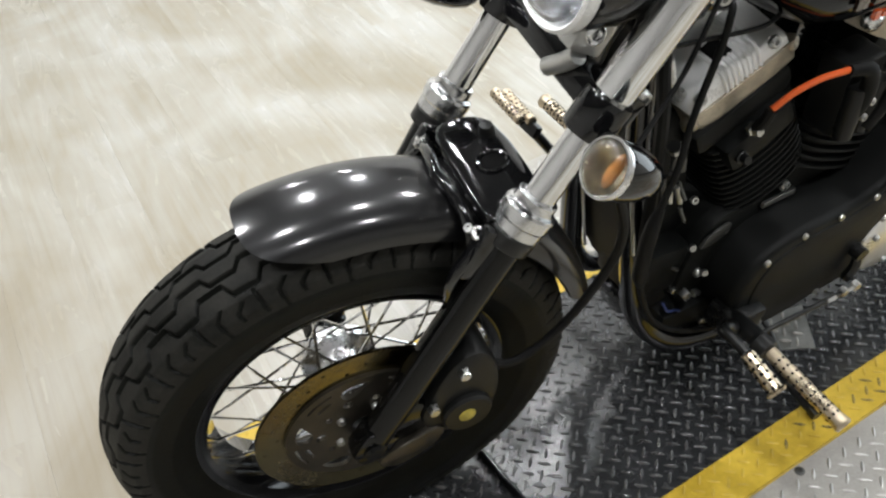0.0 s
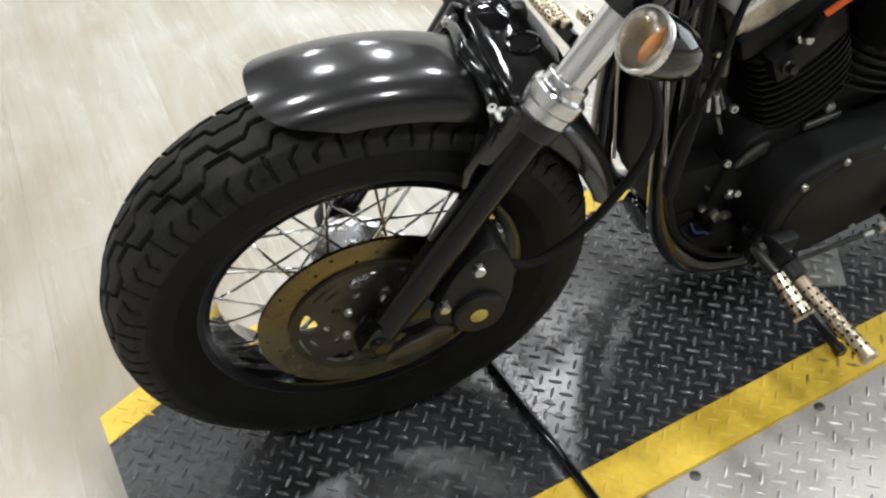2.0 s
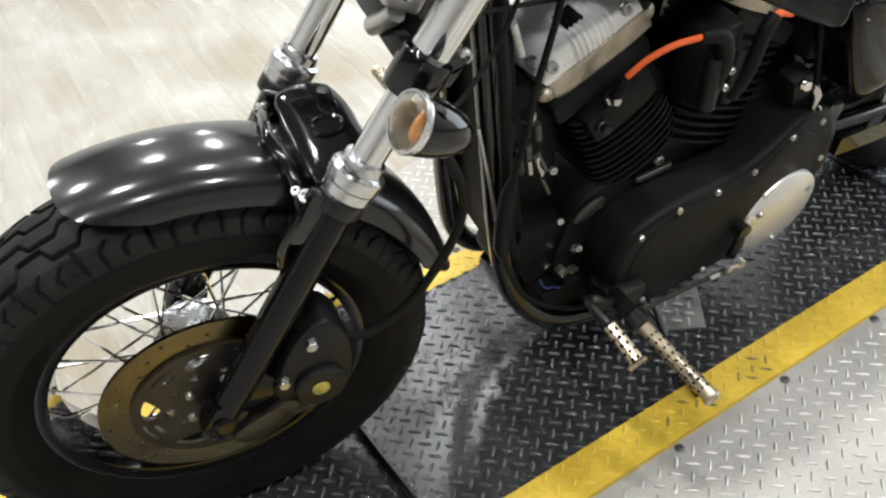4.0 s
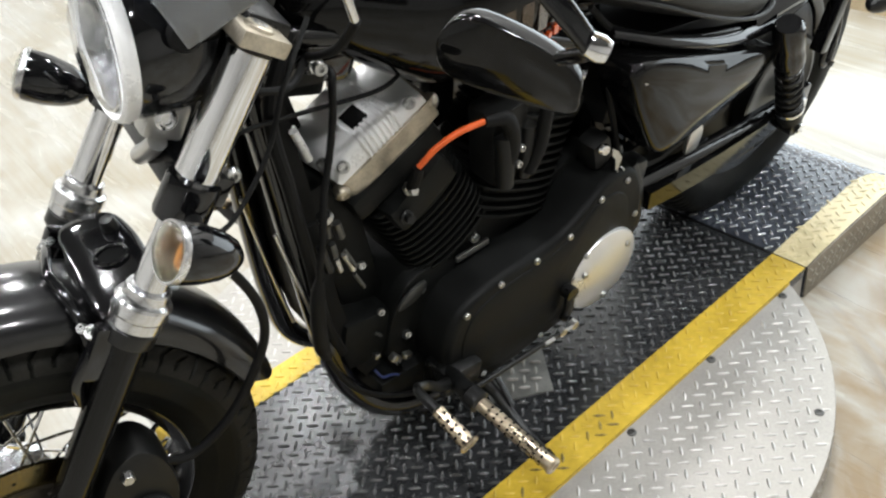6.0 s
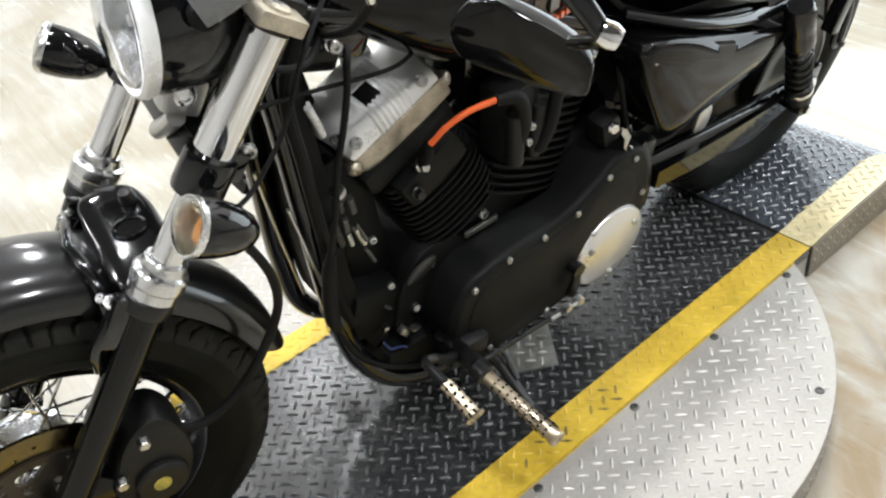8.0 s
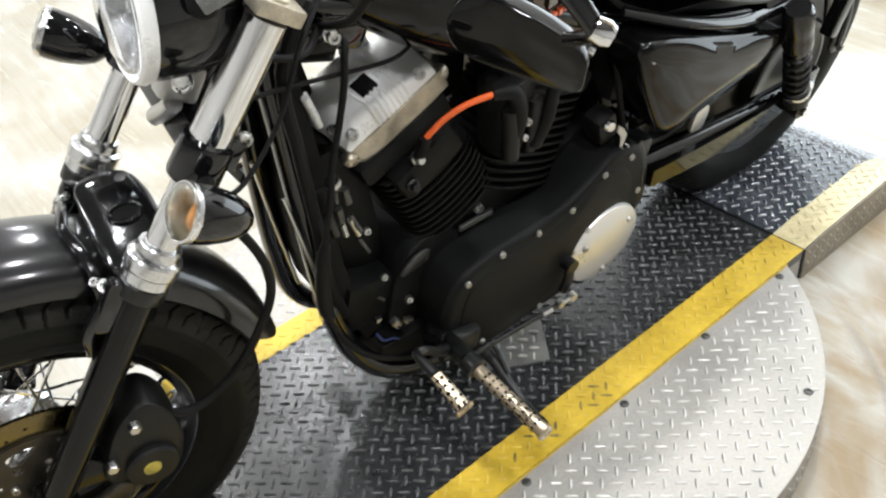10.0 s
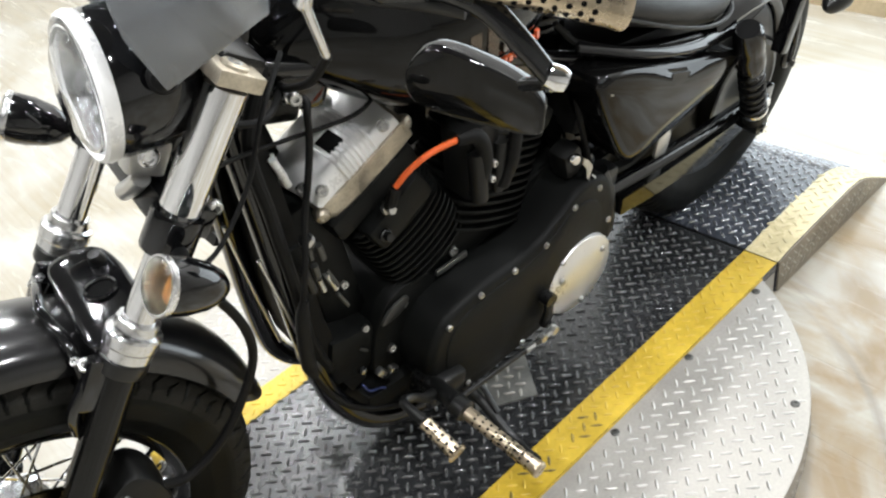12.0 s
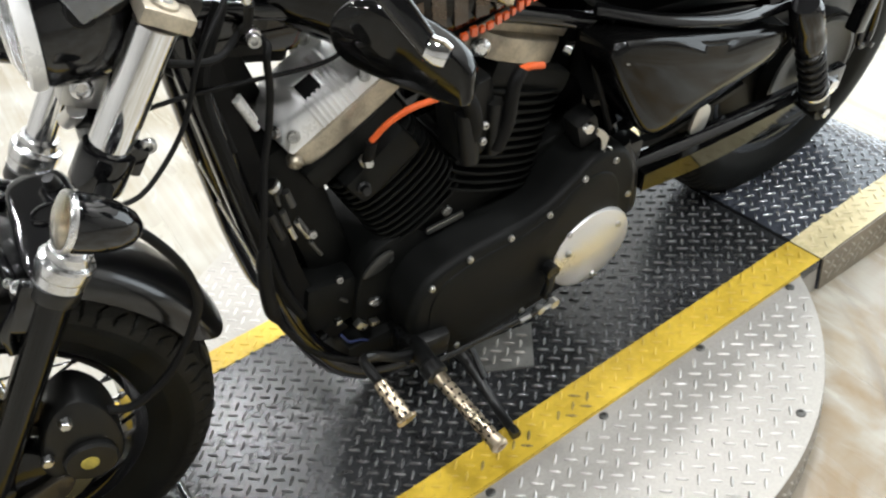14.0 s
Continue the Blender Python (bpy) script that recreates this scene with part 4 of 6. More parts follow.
for dx, dy, sx, sy in ((-.028, -.0175, .007, .044), (.0065, -.0175, .006, .044), (-.0105, .003, .035, .006)):
    add_box(bm, (dx, dy, .0395), (sx, sy, .006), (0, 0, 0), .0015)
part("recess_frame", bm, SATIN, front_box, m=fm)
for x, y, z, w in ((-.068, -.050, .022, (-.2, -1, .5)), (-.082, -.03, .03, (-.6, -.5, .7)), (.055, -.05, .02, (.2, -1, .6)), (-.082, .03, .03, (-.6, .5, .7))):
    put_bolt(front_box, (x, y, z), w, BOLT_BIG, fm)
for p, w in (((-.088, -.046, -.016), (-.5, -1, -.1)), ((.085, -.046, -.012), (.5, -1, .1))):
    bm = bm_new()
    add_lathe(bm, [(.011, -.006), (.012, .0), (.012, .006), (.0095, .010), (.004, .011), (.0005, .009)], p, w, 18)
    part("end_cap", bm, DULL, front_box, "rounded alloy end cap", fm)
bm = bm_new()
add_tube(bm, [(.455, -.04, .718), (.473, -.04, .665)], .0055, 14, False)
add_tube(bm, [(.463, -.028, .714), (.479, -.028, .668)], .0035, 12, False)
part("tie_rod", bm, SATIN, front_box, "polished metal rod beside the rocker cover")
# mounting plate above the front head
bm = bm_new()
add_prism(bm, [(.577, .706), (.586, .718), (.611, .712), (.637, .655), (.611, .645), (.580, .650)], .064, .050, bevel=.002)
mount = part("engine_mount", bm, SATIN, front_box, "polished alloy engine mount")
put_bolt(mount, (.594, .050, .703), (0, -1, .1), BOLT_BIG)
bm = bm_new()
add_lathe(bm, [(.0075, -.03), (.0125, -.028), (.0135, -.006), (.0115, 0), (.0115, .005), (.008, .008), (.0005, .008)], (.489, -.048, .803), (.25, -.9, .2), 20)
part("cable_ferrule", bm, ALLOY, bike, "bare metal cable end cap")
bm = bm_new()
add_box(bm, (.497, .0, .80), (.06, .07, .075), (0, 15, 0), .012)
add_box(bm, (.60, .078, .785), (.15, .02, .085), (0, 10, 0), .006)
add_box(bm, (.535, .045, .812), (.05, .07, .03), (0, 10, 0), .006)
part("coil_cover", bm, POWDER, bike, "black ignition coil cover under the tank")
prof = [(-.088, .026), (-.09, .05), (-.075, .082), (-.04, .1), (.0, .105), (.03, .1), (.036, .082), (.088, .074), (.09, .026)]
rear_box, rm = rocker("rocker_box", (.888, .618), -26, False, "tan-toned alloy rear rocker box")
bm = bm_new()
add_rings(bm, [[(-x, y, .026 + (z - .026) * .5) for x, z in prof] for y in (-.048, .056)])
part("rocker_cover", bm, DULL, rear_box, "tan-toned alloy rear rocker cover", rm, angle=30)
bm = bm_new()
add_lathe(bm, [(.013, 0), (.0145, .004), (.0145, .014), (.009, .019), (.0005, .02)], (-.09, -.06, .008), (-.5, -1, 0), 16)
part("end_cap", bm, ALLOY, rear_box, m=rm)
bm = bm_new()
add_lathe(bm, [(.012, 0), (.0125, .012), (.0005, .014)], (.1, -.05, .01), (.8, -1, 0), 12)
part("end_cap", bm, ALLOY, rear_box, m=rm)

# spark plugs, leads, coil
for p in ((.602, -.08, .572), (.592, -.083, .528)):
    bm = bm_new()
    add_lathe(bm, [(.010, 0), (.010, .008), (.0075, .010), (.0065, .014), (.0065, .02), (.0005, .021)], p, (-.15, -1, .35), 6 if p[0] > .6 else 12)
    part("spark_plug" if p[0] > .6 else "head_bolt", bm, STEEL if p[0] > .6 else BLACK, bike, "steel hex fitting on the cylinder head")
bm = bm_new()
add_tube(bm, [(.605, -.1, .618), (.628, -.108, .642), (.660, -.118, .659), (.702, -.128, .664)], .0046, 10)
lead = part("plug_lead", bm, ORANGE, bike, "bright orange spark plug lead")
bm = bm_new()
add_tube(bm, [(.602, -.085, .572), (.602, -.097, .598), (.605, -.1, .618)], .0085, 10)
part("plug_boot", bm, HOSE, lead, "black rubber plug boot")
bm = bm_new()
add_tube(bm, [(.698, -.128, .664), (.733, -.136, .655), (.75, -.134, .60), (.74, -.125, .54)], .0125, 12, radii=[.008, .012, .012, .010])
part("plug_boot", bm, HOSE, lead, "black rubber plug boot")
bm = bm_new()
add_tube(bm, [(.83, -.13, .653), (.85, -.13, .651), (.874, -.127, .640)], .0055, 10)
lead2 = part("plug_lead", bm, ORANGE, bike, "bright orange spark plug lead")
bm = bm_new()
add_tube(bm, [(.835, -.13, .653), (.818, -.134, .634), (.808, -.135, .575), (.792, -.13, .53)], .0105, 12)
part("plug_boot", bm, HOSE, lead2, "black rubber plug boot")
bm = bm_new()
add_box(bm, (.765, -.09, .585), (.07, .06, .13), (0, -4, 0), .012)
add_tube(bm, [(.742, -.125, .62), (.745, -.128, .53)], .015, 14, radii=[.016, .014])
add_tube(bm, [(.795, -.12, .61), (.79, -.122, .52)], .012, 14, radii=[.013, .011])
coil = part("coil_cover", bm, PLASTIC, bike, "matt black coil cover between the cylinders")
for p in ((.765, -.136, .592), (.761, -.136, .565)):
    put_bolt(coil, p, (0, -1, 0))

# regulator, oil filter and wiring in front of the crankcase
bm = bm_new()
add_box(bm, (.472, .012, .43), (.022, .13, .28), (0, -6, 0), .006)
reg = part("voltage_regulator", bm, POWDER, bike, "black finned voltage regulator")
for i in range(7):
    bm = bm_new()
    add_box(bm, (.474, -.036 + i * .012, .39), (.018, .003, .125), (0, -8, 0))
    part("fin", bm, POWDER, reg, smooth=False)
bm = bm_new()
add_lathe(bm, [(.03, 0), (.038, .004), (.038, .08), (.034, .09), (.0005, .092)], (.575, 0, .215), (-1, 0, -.25), 28)
part("oil_filter", bm, PAINT, bike, "gloss black oil filter")
for nm, at, size, tilt, round_by in (("front_motor_mount", (.52, -.02, .3), (.09, .1, .1), 10, .015), ("sump_cover", (.62, -.02, .165), (.2, .15, .075), 4, .02), ("engine_cradle", (.53, .02, .46), (.085, .1, .30), -10, .03), ("coil_bracket", (.487, .055, .66), (.058, .03, .16), -14, .008), ("head_steady", (.535, .075, .71), (.10, .02, .06), 20, .006)):
    bm = bm_new()
    add_box(bm, at, size, (0, tilt, 0), round_by)
    part(nm, bm, POWDER, bike, "black engine mounting piece")
for k, (p, q) in enumerate((((.49, -.075, .52), (.5, -.085, .49)), ((.5, -.08, .47), (.512, -.085, .44)), ((.535, -.07, .31), (.545, -.074, .30)))):
    bm = bm_new()
    add_tube(bm, [p, q], .0032, 8)
    part("connector", bm, GREYMET, bike, "small bare metal wiring connector")
for a, b, r, mat in (((.461, .601), (.468, .585), .010, BLACK), ((.463, .598), (.466, .592), .0112, STEEL), ((.466, .583), (.467, .559), .004, GREYMET), ((.481, .576), (.486, .548), .006, GREYMET), ((.475, .513), (.480, .488), .0042, STEEL), ((.488, .514), (.501, .477), .0045, BRUSHED), ((.47, .545), (.473, .52), .0055, GREYMET), ((.452, .55), (.462, .50), .0065, BLACK)):
    bm = bm_new()
    add_tube(bm, [(a[0], -.076, a[1]), (b[0], -.077, b[1])], r, 10, False)
    part("wiring_joint", bm, mat, bike, "small joint in the wiring loom")
# loose ends at the lower front of the engine: clips, tabs and bolt heads
for x, z, sx, sz, tilt in ((.514, .298, .010, .010, 20), (.551, .262, .014, .022, -35), (.575, .252, .016, .009, 15), (.618, .152, .02, .011, 30), (.69, .125, .026, .012, 10), (.636, .128, .014, .008, 0)):
    bm = bm_new()
    add_box(bm, (x, -.098, z), (sx, .012, sz), (0, tilt, 0), .002)
    part("wire_clip", bm, STEEL, bike, "small bare metal clip")
for x, z in ((.499, .504), (.575, .305), (.641, .142), (.527, .39)):
    put_bolt(bike, (x, -.10, z), (-.3, -1, .35))
bm = bm_new()
add_prism(bm, round_outline([(.575, .34), (.59, .362), (.622, .372), (.632, .362), (.612, .342)], 3), -.078, -.083, bevel=.001)
part("cover_clip", bm, GREYMET, crank, "dull grey metal clip")
bm = bm_new()
add_tube(bm, [(.52, -.085, .245), (.53, -.09, .225), (.55, -.09, .215), (.565, -.088, .2)], .0022, 8)
part("blue_wire", bm, BLUE, bike, "loop of blue wire")
bm = bm_new()
add_box(bm, (.585, -.085, .172), (.018, .004, .03), (0, 20, 0), .001)
add_box(bm, (.605, -.086, .18), (.012, .004, .018), (0, 30, 0), .001)
part("bracket_tab", bm, ALLOY, bike, "bright metal bracket tabs")

# cables and hoses
runs = [
    ("clutch_cable", [(.489, -.05, .803), (.496, -.074, .803), (.487, -.086, .788), (.484, -.087, .752), (.471, -.09, .698), (.4515, -.1, .655), (.435, -.112, .6), (.416, -.112, .5), (.411, -.114, .42), (.430, -.118, .345), (.468, -.120, .27), (.53, -.122, .21), (.60, -.125, .172), (.74, -.13, .13)], .0048),
    ("cable", [(.431, -.221, .957), (.443, -.17, .90), (.462, -.10, .85), (.485, -.04, .812)], .005),
    ("loom", [(.46, -.05, .86), (.41, -.07, .78), (.41, -.09, .68), (.425, -.09, .55), (.44, -.085, .42), (.465, -.08, .33)], .009),
    ("cable", [(.455, -.1, .9), (.396, -.135, .86), (.362, -.145, .80), (.325, -.155, .765), (.285, -.17, .75), (.245, -.185, .765)], .003),
    ("cable", [(.31, -.1, .80), (.38, -.085, .785), (.45, -.08, .77), (.56, -.08, .752), (.62, -.06, .75)], .003),
    ("cable", [(.34, -.09, .86), (.38, -.1, .84), (.43, -.09, .82), (.48, -.05, .82)], .0045),
    ("cable", [(.33, -.03, .83), (.37, -.02, .80), (.42, -.04, .74), (.43, -.06, .66)], .005),
]
for nm, pts, r in runs:
    bm = bm_new()
    add_tube(bm, pts, r, 10)
    part(nm, bm, HOSE, bike, "black rubber cable or hose")
bm = bm_new()
add_tube(bm, [(.423, -.112, .535), (.4165, -.112, .505), (.412, -.113, .45), (.412, -.115, .41), (.418, -.116, .385)], .011, 14, radii=[.006, .0105, .0115, .0115, .006])
part("cable_boot", bm, HOSE, bike, "ribbed black rubber cable boot")
# bright strips added where the frame tubes reflect the floor
bm = bm_new()
add_tube(bm, [(.412, .048, .575), (.435, .055, .45), (.4505, .056, .367), (.468, .058, .28)], .003, 8)
part("tube_glint", bm, BRUSHED, bike, "thin bright strip in place of a frame tube reflection")
bm = bm_new()
add_tube(bm, [(.393, -.067, .60), (.4075, -.074, .524), (.4185, -.077, .469), (.4295, -.080, .41)], .003, 8)
part("tube_glint", bm, BRUSHED, bike, "thin bright strip in place of a frame tube reflection")
put_bolt(bike, (.483, -.07, .812), (-.3, -1, .2), BOLT_BIG, name="frame_bolt")

# ---- foot controls ----
bm = bm_new()
add_box(bm, (.635, -.14, .205), (.08, .06, .05), (0, 10, 0), .01)
add_tube(bm, [(.62, -.13, .21), (.61, -.18, .23), (.605, -.225, .238)], .016, 14)
add_lathe(bm, [(.015, 0), (.019, .004), (.019, .026), (.012, .03)], (.604, -.21, .238), (.05, -1, -.08), 18)
peg_mount = part("footpeg_mount", bm, BLACK, bike, "black forward footpeg mount")
perforated((.605, -.235, .237), (.614, -.388, .222), .0118, .0125, 9, 9, peg_mount, "footpeg", "perforated warm metal footpeg", .002, .0024)
bm = bm_new()
add_tube(bm, [(.61, -.165, .215), (.56, -.19, .27), (.515, -.215, .335), (.49, -.225, .355), (.489, -.268, .352)], .0075, 10, radii=[.012, .008, .007, .007, .008])
shifter = part("shift_lever", bm, BLACK, bike, "black gear shift lever")
perforated((.489, -.268, .352), (.494, -.332, .331), .0112, .012, 8, 5, shifter, "shift_peg", "perforated warm metal shift peg", .004, .0026)
bm = bm_new()
add_tube(bm, [(.625, -.19, .2), (.87, -.192, .18)], .0045, 10)
link = part("shift_linkage", bm, BLACK, bike, "black shift linkage rod")
bm = bm_new()
add_tube(bm, [(.838, -.192, .1835), (.872, -.192, .18)], .005, 6, False)
add_tube(bm, [(.80, -.192, .186), (.822, -.192, .1845)], .0058, 6, False)
add_lathe(bm, [(.009, 0), (.009, .012), (.0005, .013)], (.875, -.185, .18), (0, -1, 0), 8)
add_lathe(bm, [(.008, 0), (.008, .012), (.0005, .013)], (.845, -.185, .183), (0, -1, 0), 8)
part("rod_end", bm, BRUSHED, link, "bright rod ends")
bm = bm_new()
add_tube(bm, [(.872, -.17, .18), (.88, -.172, .21), (.885, -.165, .235)], .009, 10)
add_lathe(bm, [(.014, 0), (.014, .02), (.0005, .021)], (.885, -.155, .235), (0, -1, 0), 16)
part("shift_arm", bm, BLACK, link)
bm = bm_new()
add_tube(bm, [(.63, .13, .21), (.63, .2, .25), (.635, .26, .27)], .015, 12)
add_tube(bm, [(.62, .16, .22), (.54, .22, .3), (.49, .25, .37)], .009, 10)
right_mount = part("footpeg_mount", bm, BLACK, bike, "black forward footpeg mount")
perforated((.635, .26, .27), (.64, .41, .262), .0125, .0135, 10, 11, right_mount, "footpeg", "perforated warm metal footpeg", .002, .003)
bm = bm_new()
add_box(bm, (.487, .262, .378), (.016, .06, .022), (0, 30, 0), .004)
pedal = part("brake_pedal", bm, BLACK, right_mount, "black brake pedal arm")
for dx, dz in ((-.012, .004), (.012, -.008)):
    perforated((.476 + dx, .25, .398 + dz), (.486 + dx, .345, .39 + dz), .0095, .0095, 8, 7, pedal, "pedal_pad", "perforated bright metal pedal pad", .001, .0022)

# ---- side stand ----
tip = BIKE.inverted() @ Vector((-.727, .04, .012))
bm = bm_new()
add_tube(bm, [(.70, -.11, .125), (.715, -.16, .10), (.715, -.24, .065), tip], .008, 12, radii=[.014, .0105, .0085, .0085])
add_tube(bm, [tip.lerp(Vector((.715, -.24, .065)), .22), tip], .0105, 4, False)
part("side_stand", bm, BLACK, bike, "black side stand on the deck")
bm = bm_new()
add_tube(bm, [(.73, -.115, .14), (.728, -.16, .115), (.722, -.2, .09)], .006, 8)
part("stand_spring", bm, BLACK, bike, "black stand spring")

# ---- tank, seat, side cover ----
def loft_x(sections, n=28, power=2.6):
    """Rounded sections along x: (x, half width, bottom, top, top narrowing)."""
    rows = []
    for x, hw, zb, zt, nar in sections:
        zc, hz = (zb + zt) / 2, (zt - zb) / 2
        row = []
        for i in range(n):
            a = 2 * math.pi * i / n
            c, s = math.cos(a), math.sin(a)
            y = math.copysign(abs(c) ** (2 / power), c)
            z = math.copysign(abs(s) ** (2 / power), s)
            row.append(Vector((x, hw * y * (1 - nar * max(0, z)), zc + hz * z)))
        rows.append(row)
    bm = bm_new()
    add_rings(bm, rows)
    return bm


def smooth_sections(keys, n=5):
    out = []
    for i in range(len(keys) - 1):
        a, b, c, d = (np.array(keys[max(0, min(len(keys) - 1, j))], float) for j in (i - 1, i, i + 1, i + 2))
        for q in range(n):
            t = q / n
            out.append(tuple(0.5 * (2 * b + (c - a) * t + (2 * a - 5 * b + 4 * c - d) * t * t + (3 * b - 3 * c + d - a) * t ** 3)))
    return out + [tuple(keys[-1])]


tank = part("fuel_tank", loft_x(smooth_sections([(.475, .028, .85, .88, .2), (.49, .042, .838, .895, .25), (.52, .062, .806, .918, .28), (.55, .080, .777, .935, .3), (.61, .11, .732, .945, .3), (.67, .126, .702, .95, .32), (.78, .130, .700, .94, .32), (.88, .115, .72, .89, .3), (.95, .085, .74, .83, .25), (.985, .045, .765, .80, .2)]), 40, 2.8), TANK, bike, "gloss black fuel tank with orange and bronze lettering shapes", angle=60)


def tank_bar(x0, x1, z0, z1, mat, label):
    """A plain raised bar following the tank's left side."""
    bm = bm_new()
    rows = []
    for i in range(5):
        x = x0 + (x1 - x0) * i / 4
        f = np.interp(x, [.55, .66, .78, .88, .95], [.1, .128, .132, .115, .085])
        lean = np.interp((z0 + z1) / 2, [.70, .73, .77, .84, .9], [.80, .945, .995, .97, .85])
        y = -f * lean - .0015
        rows.append([(x, y, z0), (x, y + .0 - .0, z1), (x, y + .006, z1), (x, y + .006, z0)])
    add_rings(bm, rows)
    return part("lettering_shape", bm, mat, tank, label)


lx = .71
for i, wdt in enumerate((.012, .009, .012, .011, .008, .013, .010, .012, .009, .012, .010, .012, .009)):
    z = .734 + .0006 * i
    tank_bar(lx, lx + wdt * .8, z, z + (.009 if i % 3 else .013), ORANGE_PAINT, "orange painted letter shape")
    lx += wdt + .003
for i in range(6):
    x = .66 + i * .032
    tank_bar(x, x + .02, .765, .815, BRONZE_PAINT, "faint bronze letter shape")

bm = loft_x(smooth_sections([(.925, .05, .745, .79, .1), (.95, .085, .722, .80, .15), (1.03, .125, .685, .785, .2), (1.15, .155, .635, .745, .2), (1.28, .16, .585, .71, .2), (1.37, .14, .56, .705, .2), (1.42, .1, .565, .69, .2), (1.435, .05, .59, .66, .2)]), 40, 2.7)
seat = part("seat", bm, LEATHER, bike, "black vinyl solo seat", angle=60)
bm = bm_new()
add_tube(bm, [(.95, -.088, .745), (1.05, -.133, .71), (1.16, -.158, .66), (1.28, -.163, .615), (1.38, -.14, .60), (1.43, -.07, .62)], .0035, 8)
part("seam", bm, LEATHER, seat, "raised seat seam")
bm = bm_new()
add_tube(bm, [(.99, -.1, .672), (1.1, -.14, .632), (1.25, -.15, .582), (1.4, -.14, .55), (1.5, -.135, .562)], .011, 10, flat=.6)
part("seat_rail", bm, PAINT, bike, "gloss black seat rail")

cover_out = round_outline([(.978, .628), (1.0, .642), (1.06, .63), (1.15, .597), (1.25, .561), (1.34, .534), (1.385, .519), (1.399, .505), (1.395, .487), (1.36, .464), (1.30, .449), (1.22, .430), (1.15, .420), (1.105, .420), (1.075, .433), (1.05, .466), (1.01, .54), (.985, .595)], 4)
bm = bm_new()
add_prism(bm, cover_out, -.085, -.165, bevel=.018, seg=4, crown=.008)
side = part("side_cover", bm, TANK, bike, "gloss black side cover", angle=50)
bm = bm_new()
add_prism(bm, cover_out, .085, .165, bevel=.018, seg=4, crown=.008)
part("side_cover", bm, TANK, bike, "gloss black side cover", angle=50)
put_bolt(side, (1.005, -.16, .61), (0, -1, .3))
bm = bm_new()
add_box(bm, (1.2, 0, .52), (.34, .17, .16), (0, 10, 0), .02)
part("battery_tray", bm, PLASTIC, bike, "black battery tray")
for pts in ([(.99, -.09, .64), (1.0, -.1, .57), (1.03, -.1, .48), (1.05, -.1, .42)], [(1.03, -.095, .63), (1.045, -.1, .55), (1.055, -.105, .48), (1.09, -.105, .42)], [(.955, -.08, .72), (.99, -.09, .68), (1.02, -.1, .66), (1.03, -.1, .6)]):
    bm = bm_new()
    add_tube(bm, pts, .0055, 8)
    part("hose", bm, HOSE, bike, "black rubber hose")

bm = bm_new()
add_box(bm, (.985, .02, .56), (.12, .09, .26), (0, 12, 0), .03)
add_box(bm, (.985, .03, .45), (.14, .1, .2), (0, 0, 0), .03)
add_box(bm, (1.075, -.015, .42), (.12, .1, .17), (0, 0, 0), .03)
part("oil_tank", bm, TANK, bike, "black oil tank behind the rear cylinder")
# ignition switch with its keys
bm = bm_new()
add_box(bm, (.985, -.1, .458), (.045, .045, .06), (0, -15, 0), .014)
lock = part("ignition_switch", bm, PLASTIC, bike, "black ignition switch housing")
bm = bm_new()
add_lathe(bm, [(.010, 0), (.011, .004), (.008, .008), (.0005, .009)], (.975, -.125, .476), (-.2, -1, .2), 20)
part("lock_barrel", bm, CHROME, lock, "chrome lock barrel")
bm = bm_new()
add_prism(bm, [(.986, .478), (1.0, .466), (1.012, .448), (1.006, .426), (.999, .426), (.996, .45), (.984, .466)], -.136, -.139)
add_tube(bm, [(1.01, -.14, .43), (1.018, -.142, .42), (1.012, -.142, .40), (1.003, -.14, .405), (1.004, -.14, .425)], .0015, 6)
part("key", bm, STEEL, lock, "steel key hanging in the lock")
bm = bm_new()
add_tube(bm, [(1.06, -.12, .40), (1.075, -.135, .34), (1.085, -.135, .27), (1.09, -.13, .235)], .012, 10, radii=[.016, .014, .012, .008])
add_box(bm, (1.07, -.11, .36), (.06, .05, .08), (0, 10, 0), .014)
part("pivot_bracket", bm, BLACK, bike, "black swingarm pivot bracket")

# ---- rear end ----
RW = Matrix.Translation((1.585, .0, .300))
rear = part("rear_wheel", rim_bm(.214, .058), PAINT, bike, "black rear wheel rim", RW)
piece("tyre", tyre_mesh("tyre", .325, .076, .207, 480, 64, 30, .004), rear, RW, "worn black rear tyre")
bm = bm_new()
add_lathe(bm, [(.01, -.09), (.03, -.085), (.05, -.06), (.05, -.05), (.032, -.04), (.032, .04), (.05, .05), (.05, .06), (.03, .08), (.01, .085)], (0, 0, 0), (0, 1, 0), 36)
part("hub", bm, ALLOY, rear, "dull silver wheel hub", RW)
spokes(rear, RW, 40, .046, .05, .186)
bm = bm_new()
add_lathe(bm, [(.03, -.066), (.11, -.068), (.17, -.060), (.188, -.048), (.188, -.044), (.17, -.055), (.11, -.062), (.03, -.060)], (0, 0, 0), (0, 1, 0), 64, True)
part("wheel_cover", bm, BLACK, rear, "black disc behind the drive pulley", RW)
bm = bm_new()
add_lathe(bm, [(.1, -.074), (.121, -.074), (.121, -.1), (.112, -.101), (.104, -.096), (.06, -.094), (.012, -.098), (.012, -.074)], (0, 0, 0), (0, 1, 0), 64, True)
part("belt_pulley", bm, BLACK, rear, "black drive pulley", RW)
bm = bm_new()
c0, c1 = Vector((1.03, -.088, .335)), Vector((1.585, -.088, .300))
